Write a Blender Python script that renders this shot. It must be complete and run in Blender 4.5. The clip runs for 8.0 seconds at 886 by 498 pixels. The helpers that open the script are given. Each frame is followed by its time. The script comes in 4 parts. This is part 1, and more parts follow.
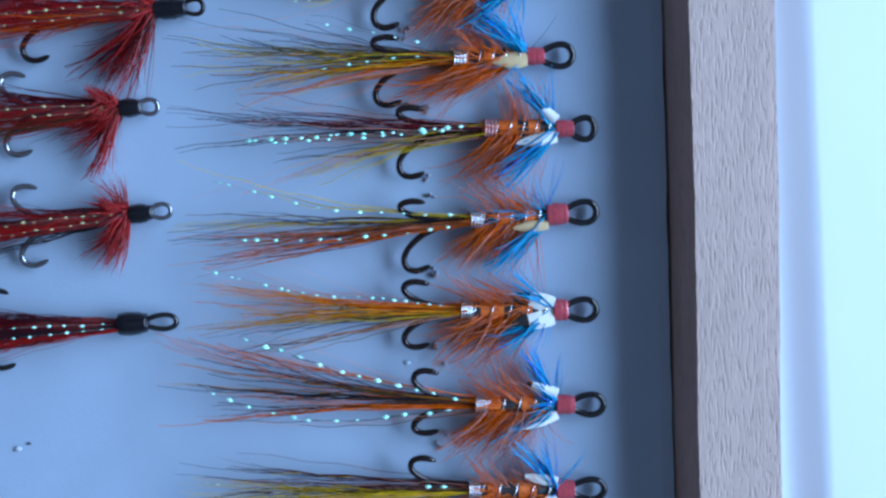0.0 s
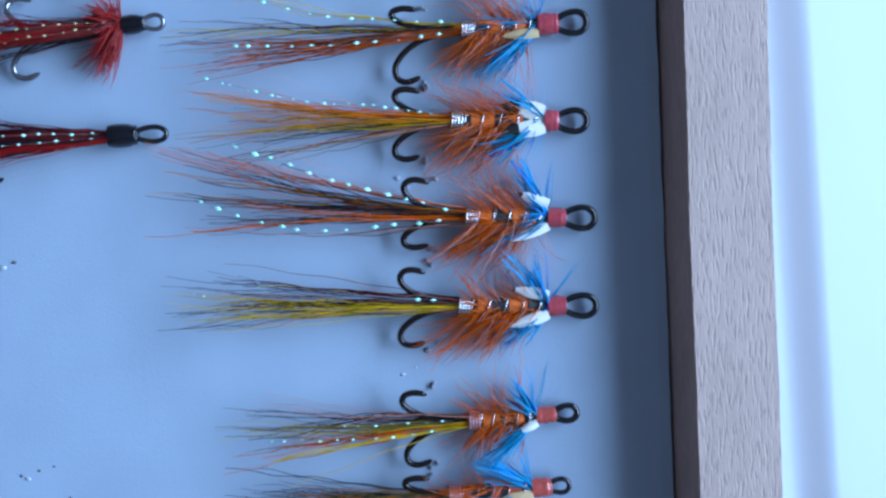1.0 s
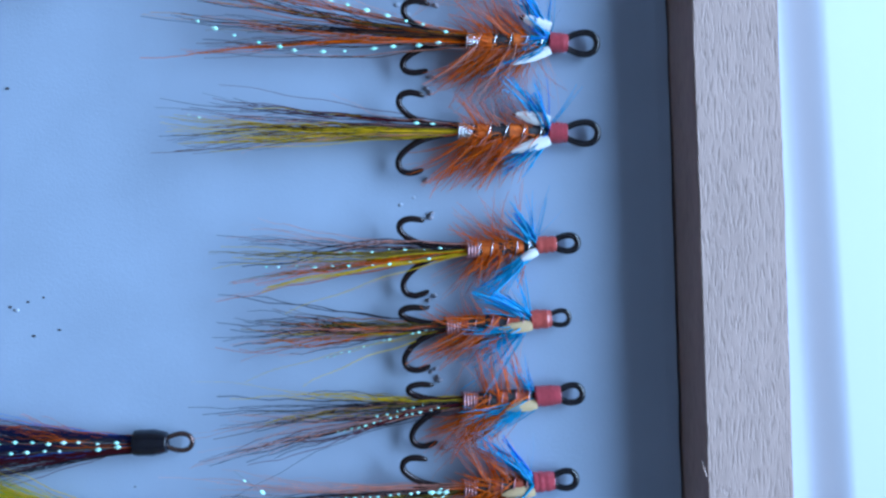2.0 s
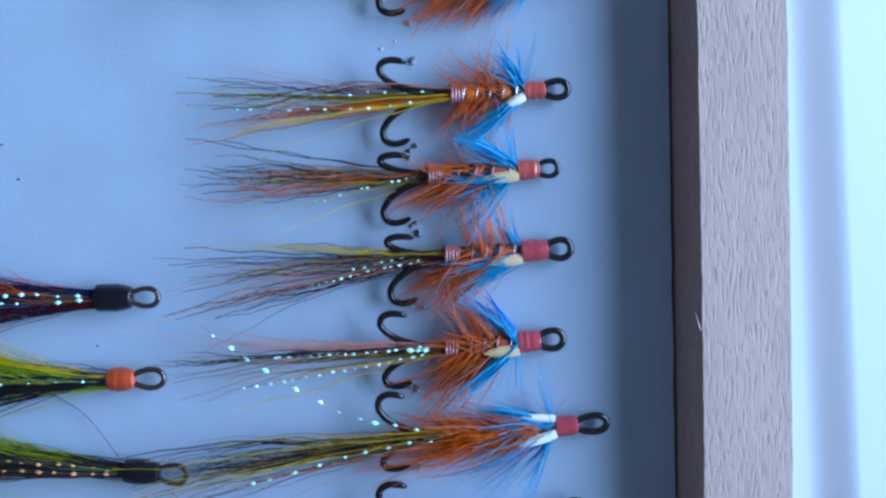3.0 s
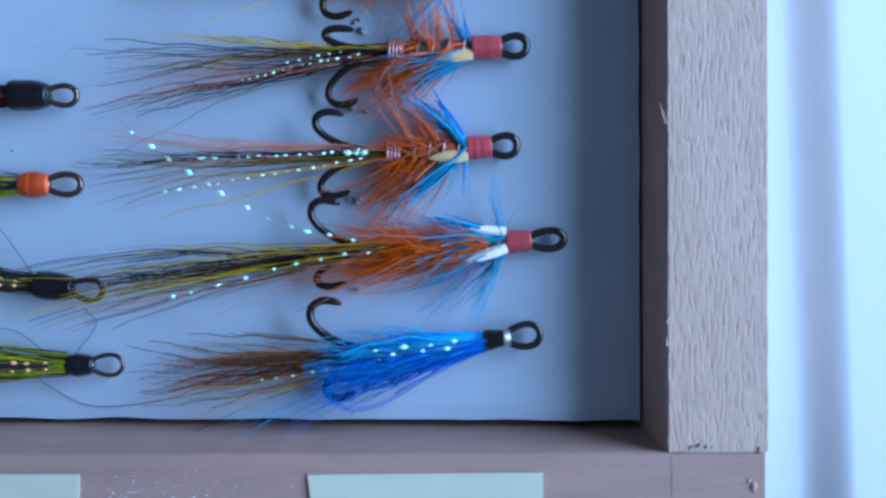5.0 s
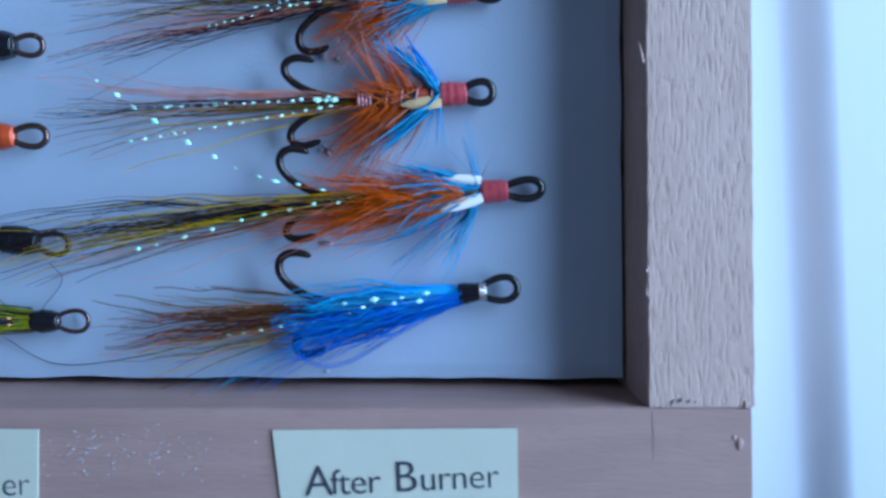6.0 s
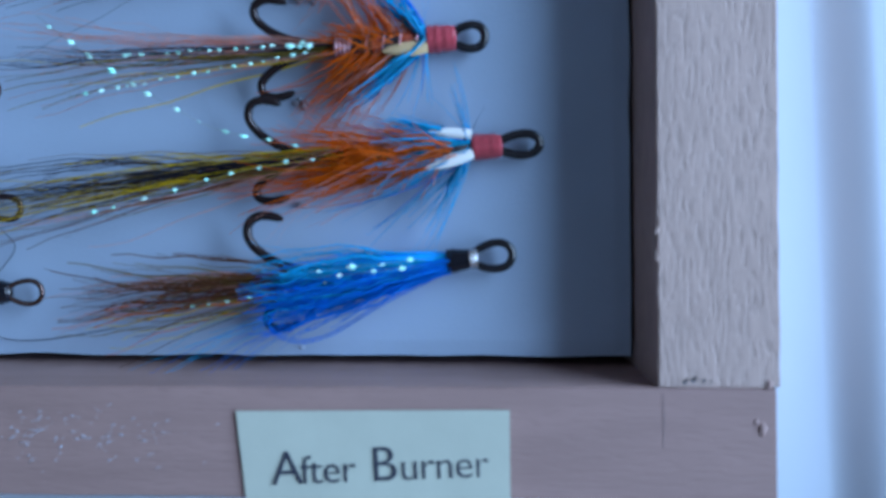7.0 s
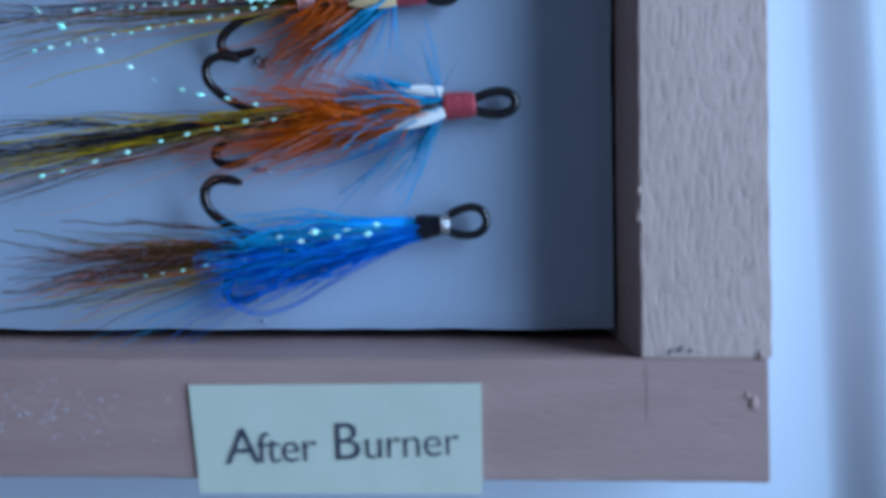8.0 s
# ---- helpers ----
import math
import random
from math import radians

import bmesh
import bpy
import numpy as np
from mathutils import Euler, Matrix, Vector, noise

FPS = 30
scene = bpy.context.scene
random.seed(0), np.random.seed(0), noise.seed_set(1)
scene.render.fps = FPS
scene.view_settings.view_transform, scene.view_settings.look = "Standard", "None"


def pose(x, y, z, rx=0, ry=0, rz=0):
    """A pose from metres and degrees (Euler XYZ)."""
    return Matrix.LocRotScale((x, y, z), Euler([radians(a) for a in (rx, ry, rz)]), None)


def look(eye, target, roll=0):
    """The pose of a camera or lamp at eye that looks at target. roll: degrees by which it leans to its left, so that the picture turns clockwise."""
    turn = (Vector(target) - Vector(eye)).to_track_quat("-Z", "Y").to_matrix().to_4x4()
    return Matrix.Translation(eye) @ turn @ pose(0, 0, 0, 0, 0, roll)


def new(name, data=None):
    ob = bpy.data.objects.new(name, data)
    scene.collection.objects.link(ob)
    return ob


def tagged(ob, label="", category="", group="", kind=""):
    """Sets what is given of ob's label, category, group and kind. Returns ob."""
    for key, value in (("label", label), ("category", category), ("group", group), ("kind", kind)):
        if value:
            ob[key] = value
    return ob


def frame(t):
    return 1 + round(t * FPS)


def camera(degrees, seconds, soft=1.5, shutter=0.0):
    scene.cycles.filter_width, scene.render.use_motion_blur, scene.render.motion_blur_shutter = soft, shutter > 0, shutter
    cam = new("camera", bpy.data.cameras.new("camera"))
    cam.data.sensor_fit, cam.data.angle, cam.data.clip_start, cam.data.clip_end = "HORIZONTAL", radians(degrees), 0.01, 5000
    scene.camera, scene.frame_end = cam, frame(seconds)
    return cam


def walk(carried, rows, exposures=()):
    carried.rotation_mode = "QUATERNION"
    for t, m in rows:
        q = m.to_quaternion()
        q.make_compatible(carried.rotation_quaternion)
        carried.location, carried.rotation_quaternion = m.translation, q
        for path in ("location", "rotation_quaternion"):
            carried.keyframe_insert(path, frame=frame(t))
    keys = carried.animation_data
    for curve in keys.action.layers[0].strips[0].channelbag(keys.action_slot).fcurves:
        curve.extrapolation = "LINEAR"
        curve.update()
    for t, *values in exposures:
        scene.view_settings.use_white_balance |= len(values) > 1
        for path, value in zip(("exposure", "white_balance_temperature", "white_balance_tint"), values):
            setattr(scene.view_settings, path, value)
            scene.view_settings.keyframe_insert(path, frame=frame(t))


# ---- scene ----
cam = camera(49.1, 8.0, soft=2.5)
# a near focus that stays where the shot began, so the flies soften as the camera comes down
cam.data.dof.use_dof, cam.data.dof.focus_distance, cam.data.dof.aperture_fstop = True, 0.138, 25.0
PATH = [
    (0, -0.03537, 0.14094, 0.13540, -5.782, -0.342, -2.805),
    (0.5, -0.03662, 0.12296, 0.13654, -3.959, -0.482, -2.744),
    (1, -0.03591, 0.10272, 0.13745, -1.842, -0.405, -2.506),
    (1.5, -0.03827, 0.08889, 0.13677, -1.378, -0.803, -2.046),
    (2, -0.03642, 0.07335, 0.13534, -0.457, -0.223, -1.892),
    (3.5, -0.03373, 0.04518, 0.12320, -1.700, -0.684, -0.799),
    (4, -0.02888, 0.03494, 0.11941, -0.823, -0.071, -0.381),
    (4.5, -0.02655, 0.02950, 0.11719, -0.488, 0.306, -0.211),
    (6, -0.01893, 0.01684, 0.11113, 0.677, 2.226, -0.368),
    (6.5, -0.01455, 0.01561, 0.10570, 0.494, 3.382, -0.376),
    (7, -0.01462, 0.01275, 0.09855, 0.723, 4.019, -0.343),
    (7.5, -0.01340, 0.01172, 0.09332, 0.607, 4.029, -0.255),
    (8, -0.01183, 0.00782, 0.09159, 1.548, 4.128, -0.374),
]
walk(cam, [(t, pose(*place_and_turn)) for t, *place_and_turn in PATH],
     exposures=((0, -0.08), (1, -0.02), (2, 0.0), (4.5, -0.03), (6, -0.13), (7, -0.32), (8, -0.48)))

# ---- light and exposure ----
world = bpy.data.worlds.new("world")
scene.world = world
world.use_nodes = True
wn = world.node_tree
sky = wn.nodes.new("ShaderNodeTexSky")
sky.sky_type, sky.sun_disc = "NISHITA", False
sky.sun_elevation, sky.sun_rotation = radians(35), radians(90)
wn.links.new(sky.outputs[0], wn.nodes["Background"].inputs[0])
wn.nodes["Background"].inputs[1].default_value = 0.06
scene.view_settings.exposure = 0.0

# overcast sky seen through the window beside the sill
window_sky = new("window_light", bpy.data.lights.new("window_light", "AREA"))
window_sky.data.shape, window_sky.data.size, window_sky.data.size_y = "ELLIPSE", 0.95, 0.70
window_sky.data.energy, window_sky.data.color = 31.0, (0.405, 0.642, 1.0)
window_sky.matrix_world = look((0.56, 0.17, 0.19), (-0.4, 0.09, 0.04))

# ---- materials ----


def material(name, base, rough=0.5, metal=0.0, var=0.15, scale=300.0, bump=0.0, bump_scale=800.0, spec=0.5, stretch=(1, 1, 1), second=None, translucent=0.0, island=0.0, coat=0.0):
    """Principled material with colour variation at two scales and fine relief; coordinates in metres."""
    m = bpy.data.materials.new(name)
    m.use_nodes = True
    t = m.node_tree
    p = t.nodes["Principled BSDF"]
    p.inputs["Roughness"].default_value, p.inputs["Metallic"].default_value = rough, metal
    p.inputs["Specular IOR Level"].default_value = spec
    p.inputs["Coat Weight"].default_value = coat
    co = t.nodes.new("ShaderNodeTexCoord")
    mp = t.nodes.new("ShaderNodeMapping")
    mp.inputs["Scale"].default_value = stretch
    t.links.new(co.outputs["Object"], mp.inputs[0])
    big, small = t.nodes.new("ShaderNodeTexNoise"), t.nodes.new("ShaderNodeTexNoise")
    for n, s in ((big, scale * 0.2), (small, scale)):
        n.inputs["Scale"].default_value, n.inputs["Detail"].default_value = s, 4.0
        t.links.new(mp.outputs[0], n.inputs["Vector"])
    add = t.nodes.new("ShaderNodeMath")
    add.operation = "ADD"
    t.links.new(big.outputs[0], add.inputs[0])
    t.links.new(small.outputs[0], add.inputs[1])
    ramp = t.nodes.new("ShaderNodeMapRange")
    ramp.inputs[1].default_value, ramp.inputs[2].default_value = 0.7, 1.3
    t.links.new(add.outputs[0], ramp.inputs[0])
    mix = t.nodes.new("ShaderNodeMix")
    mix.data_type = "RGBA"
    low = second or tuple(c * (1 - var) for c in base)
    mix.inputs[6].default_value, mix.inputs[7].default_value = (*low, 1), (*base, 1)
    t.links.new(ramp.outputs[0], mix.inputs[0])
    colour = mix.outputs[2]
    if island:
        geo, hsv = t.nodes.new("ShaderNodeNewGeometry"), t.nodes.new("ShaderNodeHueSaturation")
        rng = t.nodes.new("ShaderNodeMapRange")
        rng.inputs[3].default_value, rng.inputs[4].default_value = 1 - island, 1 + island
        t.links.new(geo.outputs["Random Per Island"], rng.inputs[0])
        t.links.new(rng.outputs[0], hsv.inputs["Value"])
        t.links.new(colour, hsv.inputs["Color"])
        colour = hsv.outputs[0]
    t.links.new(colour, p.inputs["Base Color"])
    if bump:
        bn, bp = t.nodes.new("ShaderNodeTexNoise"), t.nodes.new("ShaderNodeBump")
        bn.inputs["Scale"].default_value, bn.inputs["Detail"].default_value = bump_scale, 5.0
        bp.inputs["Strength"].default_value, bp.inputs["Distance"].default_value = 1.0, bump
        t.links.new(mp.outputs[0], bn.inputs["Vector"])
        t.links.new(bn.outputs[0], bp.inputs["Height"])
        t.links.new(bp.outputs[0], p.inputs["Normal"])
    if translucent:
        tr, ms = t.nodes.new("ShaderNodeBsdfTranslucent"), t.nodes.new("ShaderNodeMixShader")
        ms.inputs[0].default_value = translucent
        t.links.new(colour, tr.inputs[0])
        t.links.new(p.outputs[0], ms.inputs[1])
        t.links.new(tr.outputs[0], ms.inputs[2])
        t.links.new(ms.outputs[0], t.nodes["Material Output"].inputs[0])
    return m


def wood(name, along):
    """Pale planed wood: slow grain drawn out along one axis, and short open pores cut into it."""
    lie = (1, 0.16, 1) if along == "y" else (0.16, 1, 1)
    # rails along x get a darker, redder base than those along y
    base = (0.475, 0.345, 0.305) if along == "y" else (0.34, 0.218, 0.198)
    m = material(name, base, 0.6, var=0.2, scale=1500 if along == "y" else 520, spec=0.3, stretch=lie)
    t = m.node_tree
    p = t.nodes["Principled BSDF"]
    co, mp = t.nodes.new("ShaderNodeTexCoord"), t.nodes.new("ShaderNodeMapping")
    mp.inputs["Scale"].default_value = (1, 0.14, 1) if along == "y" else (0.14, 1, 1)
    t.links.new(co.outputs["Object"], mp.inputs[0])
    pore, fine = t.nodes.new("ShaderNodeTexNoise"), t.nodes.new("ShaderNodeTexNoise")
    for n, size, detail in ((pore, 3000, 3.0), (fine, 6500, 3.0)):
        n.inputs["Scale"].default_value, n.inputs["Detail"].default_value = size, detail
        t.links.new(mp.outputs[0], n.inputs["Vector"])
    cut = t.nodes.new("ShaderNodeMapRange")
    for k, value in ((1, 0.50), (2, 0.72), (3, 1.0), (4, 0.0)):
        cut.inputs[k].default_value = value
    t.links.new(pore.outputs[0], cut.inputs[0])
    # darker wood down in the pores
    tint = t.nodes.new("ShaderNodeMix")
    tint.data_type = "RGBA"
    was = p.inputs["Base Color"].links[0].from_socket
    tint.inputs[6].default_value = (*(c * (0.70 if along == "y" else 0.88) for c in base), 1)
    t.links.new(cut.outputs[0], tint.inputs[0])
    t.links.new(was, tint.inputs[7])
    t.links.new(tint.outputs[2], p.inputs["Base Color"])
    height = t.nodes.new("ShaderNodeMath")
    height.operation, height.inputs[1].default_value = "MULTIPLY_ADD", 0.35
    t.links.new(fine.outputs[0], height.inputs[0])
    t.links.new(cut.outputs[0], height.inputs[2])
    relief = t.nodes.new("ShaderNodeBump")
    relief.inputs["Strength"].default_value, relief.inputs["Distance"].default_value = 1.0, 0.00006 if along == "y" else 0.00003
    t.links.new(height.outputs[0], relief.inputs["Height"])
    t.links.new(relief.outputs[0], p.inputs["Normal"])
    return m


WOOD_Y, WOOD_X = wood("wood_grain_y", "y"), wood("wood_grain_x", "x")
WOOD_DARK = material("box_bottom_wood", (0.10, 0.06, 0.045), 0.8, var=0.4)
FOAM = material("foam", (0.375, 0.475, 0.612), 0.6, var=0.09, scale=90, bump=0.00003, bump_scale=2500, spec=0.2)
SILL = material("sill_plastic", (0.57, 0.645, 0.74), 0.3, var=0.03, scale=30, bump=0.00001, bump_scale=600)
PLASTER = material("plaster", (0.38, 0.33, 0.31), 0.85, var=0.06, scale=12, bump=0.0006, bump_scale=60)
FLOORWOOD = material("floor_wood", (0.26, 0.17, 0.10), 0.5, var=0.4, scale=14, stretch=(1, 0.1, 1))
FRAME = material("window_plastic", (0.78, 0.79, 0.80), 0.35, var=0.03, scale=20)
PAPER = material("cream_paper", (0.47, 0.50, 0.42), 0.8, var=0.07, scale=250, bump=0.00002, bump_scale=1500, spec=0.2)
INK = material("ink", (0.03, 0.035, 0.06), 0.7)
GRAPHITE = material("graphite", (0.06, 0.06, 0.07), 0.6, var=0.4)
DUST = material("glue_and_dust", (0.46, 0.54, 0.65), 0.6, var=0.2)
TORN = material("torn_foam", (0.50, 0.50, 0.58), 0.4, var=0.3, scale=1500, bump=0.0002, bump_scale=2500, translucent=0.3)
BLACK_ENAMEL = material("black_enamel", (0.010, 0.010, 0.014), 0.16, var=0.3, coat=0.5)
BRONZE = material("bronzed_steel", (0.022, 0.014, 0.015), 0.2, metal=0.4, var=0.15)
GREY_STEEL = material("grey_steel", (0.30, 0.30, 0.33), 0.22, metal=0.9, var=0.2)
STEEL = material("dark_steel", (0.17, 0.11, 0.10), 0.22, metal=0.85, var=0.3)
RED_THREAD = material("red_thread", (0.60, 0.08, 0.105), 0.16, var=0.25, scale=3000, coat=0.5, bump=0.00010, bump_scale=1000)
PINK_THREAD = material("pink_thread", (0.66, 0.11, 0.09), 0.18, var=0.25, scale=3000, coat=0.5, bump=0.00010, bump_scale=1000)
ORANGE_THREAD = material("orange_thread", (0.66, 0.085, 0.02), 0.3, var=0.25, scale=3000, coat=0.5)
BLACK_THREAD = material("black_thread", (0.005, 0.006, 0.012), 0.12, var=0.3, scale=3000, coat=0.3, bump=0.00008, bump_scale=900)
ORANGE_FLOSS = material("orange_floss", (0.90, 0.18, 0.01), 0.6, second=(0.40, 0.06, 0.01), scale=1400, bump=0.0001, bump_scale=4000)
RUST_FLOSS = material("rust_floss", (0.62, 0.10, 0.03), 0.5, second=(0.16, 0.02, 0.02), scale=1400, bump=0.0001, bump_scale=4000)
RED_FLOSS = material("claret_floss", (0.25, 0.02, 0.015), 0.5, second=(0.03, 0.008, 0.012), scale=1400, bump=0.0001, bump_scale=4000)
BLACK_FLOSS = material("black_floss", (0.02, 0.018, 0.022), 0.5, scale=1400, bump=0.0001, bump_scale=4000)
SILVER = material("silver_wire", (0.75, 0.74, 0.74), 0.25, metal=0.9, var=0.2)
PINK_TINSEL = material("pink_tinsel", (0.60, 0.30, 0.32), 0.3, metal=0.5, var=0.3, scale=2500)
PEARL = material("pearl_flash", (0.70, 1.0, 0.90), 0.2, metal=0.0, spec=1.0, var=0.1, island=0.25, scale=900, second=(0.28, 0.98, 0.78))
COPPER = material("copper_flash", (1.0, 0.50, 0.20), 0.2, metal=0.2, var=0.2, island=0.3)
GOLD = material("gold_flash", (0.90, 0.85, 0.45), 0.2, metal=0.5, var=0.2, island=0.3)
STRAND = material("flash_strand", (0.30, 0.36, 0.34), 0.3, var=0.2, translucent=0.4)
WHITE_F = material("white_feather", (0.80, 0.80, 0.78), 0.6, var=0.06, scale=900, bump=0.00008, bump_scale=5000)
CREAM_F = material("cream_feather", (0.66, 0.46, 0.24), 0.55, var=0.2, scale=900, bump=0.00008, bump_scale=5000)
BLACK_F = material("black_feather", (0.015, 0.013, 0.015), 0.5)


def hair(name, base):
    return material(name, base, 0.32, var=0.35, scale=500, translucent=0.5, island=0.2, spec=0.5)


BLUE_FLOSS = material("blue_floss", (0.01, 0.50, 1.0), 0.3, second=(0.0, 0.34, 1.0), scale=900, bump=0.00018, bump_scale=1800, stretch=(0.12, 1, 1), spec=0.6)
HAIR = {"orange": hair("orange_hair", (1.0, 0.20, 0.005)), "blue": hair("blue_hair", (0.01, 0.60, 1.0)),
        "deepblue": hair("deep_blue_hair", (0.0, 0.30, 1.0)), "yellow": hair("yellow_hair", (1.0, 0.72, 0.03)),
        "gold": hair("golden_hair", (0.98, 0.42, 0.02)), "olive": hair("olive_hair", (0.34, 0.24, 0.05)),
        "black": hair("black_hair", (0.040, 0.033, 0.048)), "brown": hair("brown_hair", (0.22, 0.085, 0.04)),
        "salmon": hair("salmon_hair", (0.95, 0.46, 0.36)), "red": hair("red_hair", (0.70, 0.025, 0.025)),
        "claret": hair("claret_hair", (0.17, 0.010, 0.022)), "green": hair("green_hair", (0.55, 0.68, 0.03)),
        "navy": hair("navy_hair", (0.022, 0.03, 0.13)), "rust": hair("rust_hair", (0.95, 0.19, 0.015))}

# ---- mesh helpers ----
MM = 0.001
rng = np.random.default_rng(7)


def raw(name, verts, faces, mats, parent=None, label="", smooth=True, index=None):
    me = bpy.data.meshes.new(name)
    me.from_pydata([tuple(v) for v in verts], [], [tuple(f) for f in faces])
    for m in (mats if isinstance(mats, (list, tuple)) else [mats]):
        me.materials.append(m)
    if smooth:
        me.polygons.foreach_set("use_smooth", [True] * len(me.polygons))
    if index is not None:
        me.polygons.foreach_set("material_index", np.asarray(index, dtype=np.int32))
    me.update()
    ob = new(name, me)
    if parent:
        ob.parent = parent
    if label:
        tagged(ob, label)
    return ob


def part(name, bm, mat, parent=None, label="", smooth=False):
    me = bpy.data.meshes.new(name)
    bm.to_mesh(me)
    bm.free()
    me.materials.append(mat)
    if smooth:
        me.polygons.foreach_set("use_smooth", [True] * len(me.polygons))
    ob = new(name, me)
    if parent:
        ob.parent = parent
    if label:
        tagged(ob, label)
    return ob


def box(x0, x1, y0, y1, z0, z1, bevel=0.0, seg=2):
    bm = bmesh.new()
    bmesh.ops.create_cube(bm, size=1)
    for v in bm.verts:
        v.co = Vector(((x0 + x1) / 2 + v.co.x * (x1 - x0), (y0 + y1) / 2 + v.co.y * (y1 - y0), (z0 + z1) / 2 + v.co.z * (z1 - z0)))
    if bevel:
        bmesh.ops.bevel(bm, geom=bm.edges[:], offset=bevel, segments=seg, affect="EDGES")
    return bm


def tube(pts, radii, sides=8, closed=False, squash=1.0):
    """A round bar along points, with its own radius at each; returns verts and faces."""
    pts = [Vector(p) for p in pts]
    n = len(pts)
    radii = [radii] * n if isinstance(radii, (int, float)) else radii
    verts, faces = [], []
    up = Vector((0, 0, 1))
    for i, p in enumerate(pts):
        a = pts[(i - 1) % n] if closed or i else p
        b = pts[(i + 1) % n] if closed or i < n - 1 else p
        d = (b - a).normalized()
        u = d.cross(up if abs(d.z) < 0.95 else Vector((0, 1, 0))).normalized()
        v = u.cross(d)
        for k in range(sides):
            q = 2 * math.pi * k / sides
            verts.append(p + (u * math.cos(q) + v * math.sin(q) * squash) * radii[i])
    for i in range(n if closed else n - 1):
        j = (i + 1) % n
        for k in range(sides):
            l = (k + 1) % sides
            faces.append((i * sides + k, i * sides + l, j * sides + l, j * sides + k))
    if not closed:
        faces.append(tuple(range(sides)))
        faces.append(tuple((n - 1) * sides + k for k in reversed(range(sides))))
    return verts, faces


def smooth_line(pts, n):
    """Points of a smooth curve through the given ones."""
    pts = [np.array(p, float) for p in pts]
    pts = [2 * pts[0] - pts[1]] + pts + [2 * pts[-1] - pts[-2]]
    out, m = [], len(pts) - 3
    for i in range(n):
        s = i / (n - 1) * m
        k = min(int(s), m - 1)
        t = s - k
        a, b, c, d = pts[k:k + 4]
        out.append(0.5 * (2 * b + (c - a) * t + (2 * a - 5 * b + 4 * c - d) * t * t + (3 * b - a - 3 * c + d) * t ** 3))
    return out


def strands(name, lines, radius, colours, parent, label="", tip=0.25):
    """Hair: lines is (n, k, 3), radius (n,), colours a list of n hair names. One mesh of thin tapered fibres."""
    n, k, _ = lines.shape
    d = np.gradient(lines, axis=1)
    d /= np.linalg.norm(d, axis=2, keepdims=True) + 1e-12
    u = np.cross(d, np.array([0.03, 0.05, 1.0]))
    u /= np.linalg.norm(u, axis=2, keepdims=True) + 1e-12
    v = np.cross(u, d)
    taper = np.linspace(1, tip, k)[None, :, None] * radius[:, None, None]
    rings = [lines + taper * (math.cos(q) * u + math.sin(q) * v) for q in (0.5236, 2.618, 4.712)]
    verts = np.stack(rings, axis=2).reshape(-1, 3)
    base = (np.arange(n)[:, None, None] * k + np.arange(k - 1)[None, :, None]) * 3
    q = np.arange(3)[None, None, :]
    r = (q + 1) % 3
    faces = np.stack([base + q, base + r, base + 3 + r, base + 3 + q], axis=3).reshape(-1, 4)
    names = sorted(set(colours))
    idx = np.repeat([names.index(c) for c in colours], (k - 1) * 3).astype(np.int32)
    me = bpy.data.meshes.new(name)
    me.vertices.add(len(verts))
    me.vertices.foreach_set("co", verts.astype(np.float32).ravel())
    me.loops.add(faces.size)
    me.loops.foreach_set("vertex_index", faces.astype(np.int32).ravel())
    me.polygons.add(len(faces))
    me.polygons.foreach_set("loop_start", np.arange(0, faces.size, 4, dtype=np.int32))
    for c in names:
        me.materials.append(HAIR[c])
    me.polygons.foreach_set("material_index", idx)
    me.polygons.foreach_set("use_smooth", [True] * len(faces))
    me.update(calc_edges=True)
    ob = new(name, me)
    ob.parent = parent
    return tagged(ob, label, kind="stuff")


def pick(mix, n):
    """n hair names by the weights in mix, e.g. 'yellow 3 black 2'."""
    w = mix.split()
    names, weights = w[0::2], np.array([float(x) for x in w[1::2]])
    return [names[i] for i in rng.choice(len(names), n, p=weights / weights.sum())]


# ---- the sill, the room and the window ----
FLOOR_Z = -0.72
SILL_Z = -0.020


def foam_z(x):
    return -0.0089 + 0.035 * x


def sill():
    """Moulded white window sill; a raised strip with a coved flank along the window side stands in for a reflected
    band.
    """
    prof = [(-0.42, SILL_Z - 0.030), (-0.42, SILL_Z - 0.004), (-0.416, SILL_Z)]
    prof += [(0.0150, SILL_Z), (0.0200, SILL_Z)]
    # flank shaped and leaned to mimic the window frame's reflection in a flat sill
    for i in range(1, 21):
        u = i / 20
        prof.append((0.0200 + 0.0072 * u, SILL_Z + 0.0024 * u * u * (3 - 2 * u)))
    prof += [(0.0320, SILL_Z + 0.00241), (0.47, SILL_Z + 0.0025), (0.47, SILL_Z - 0.030)]
    verts, faces = [], []
    n = len(prof)
    for y in (-0.60, 0.80):
        lean = (y - 0.07) * -0.032
        verts += [(x + (lean if 0.01 < x < 0.1 else 0), y, z) for x, z in prof]
    for i in range(n):
        j = (i + 1) % n
        faces.append((i, j, n + j, n + i))
    faces += [tuple(reversed(range(n))), tuple(range(n, 2 * n))]
    ob = raw("window_sill", verts, faces, SILL, smooth=False)
    for p in ob.data.polygons:
        p.use_smooth = p.normal.z > 0.3
    return tagged(ob, "glossy white moulded plastic window sill, its raised strip standing in for a reflected band", "window sill", kind="structure")


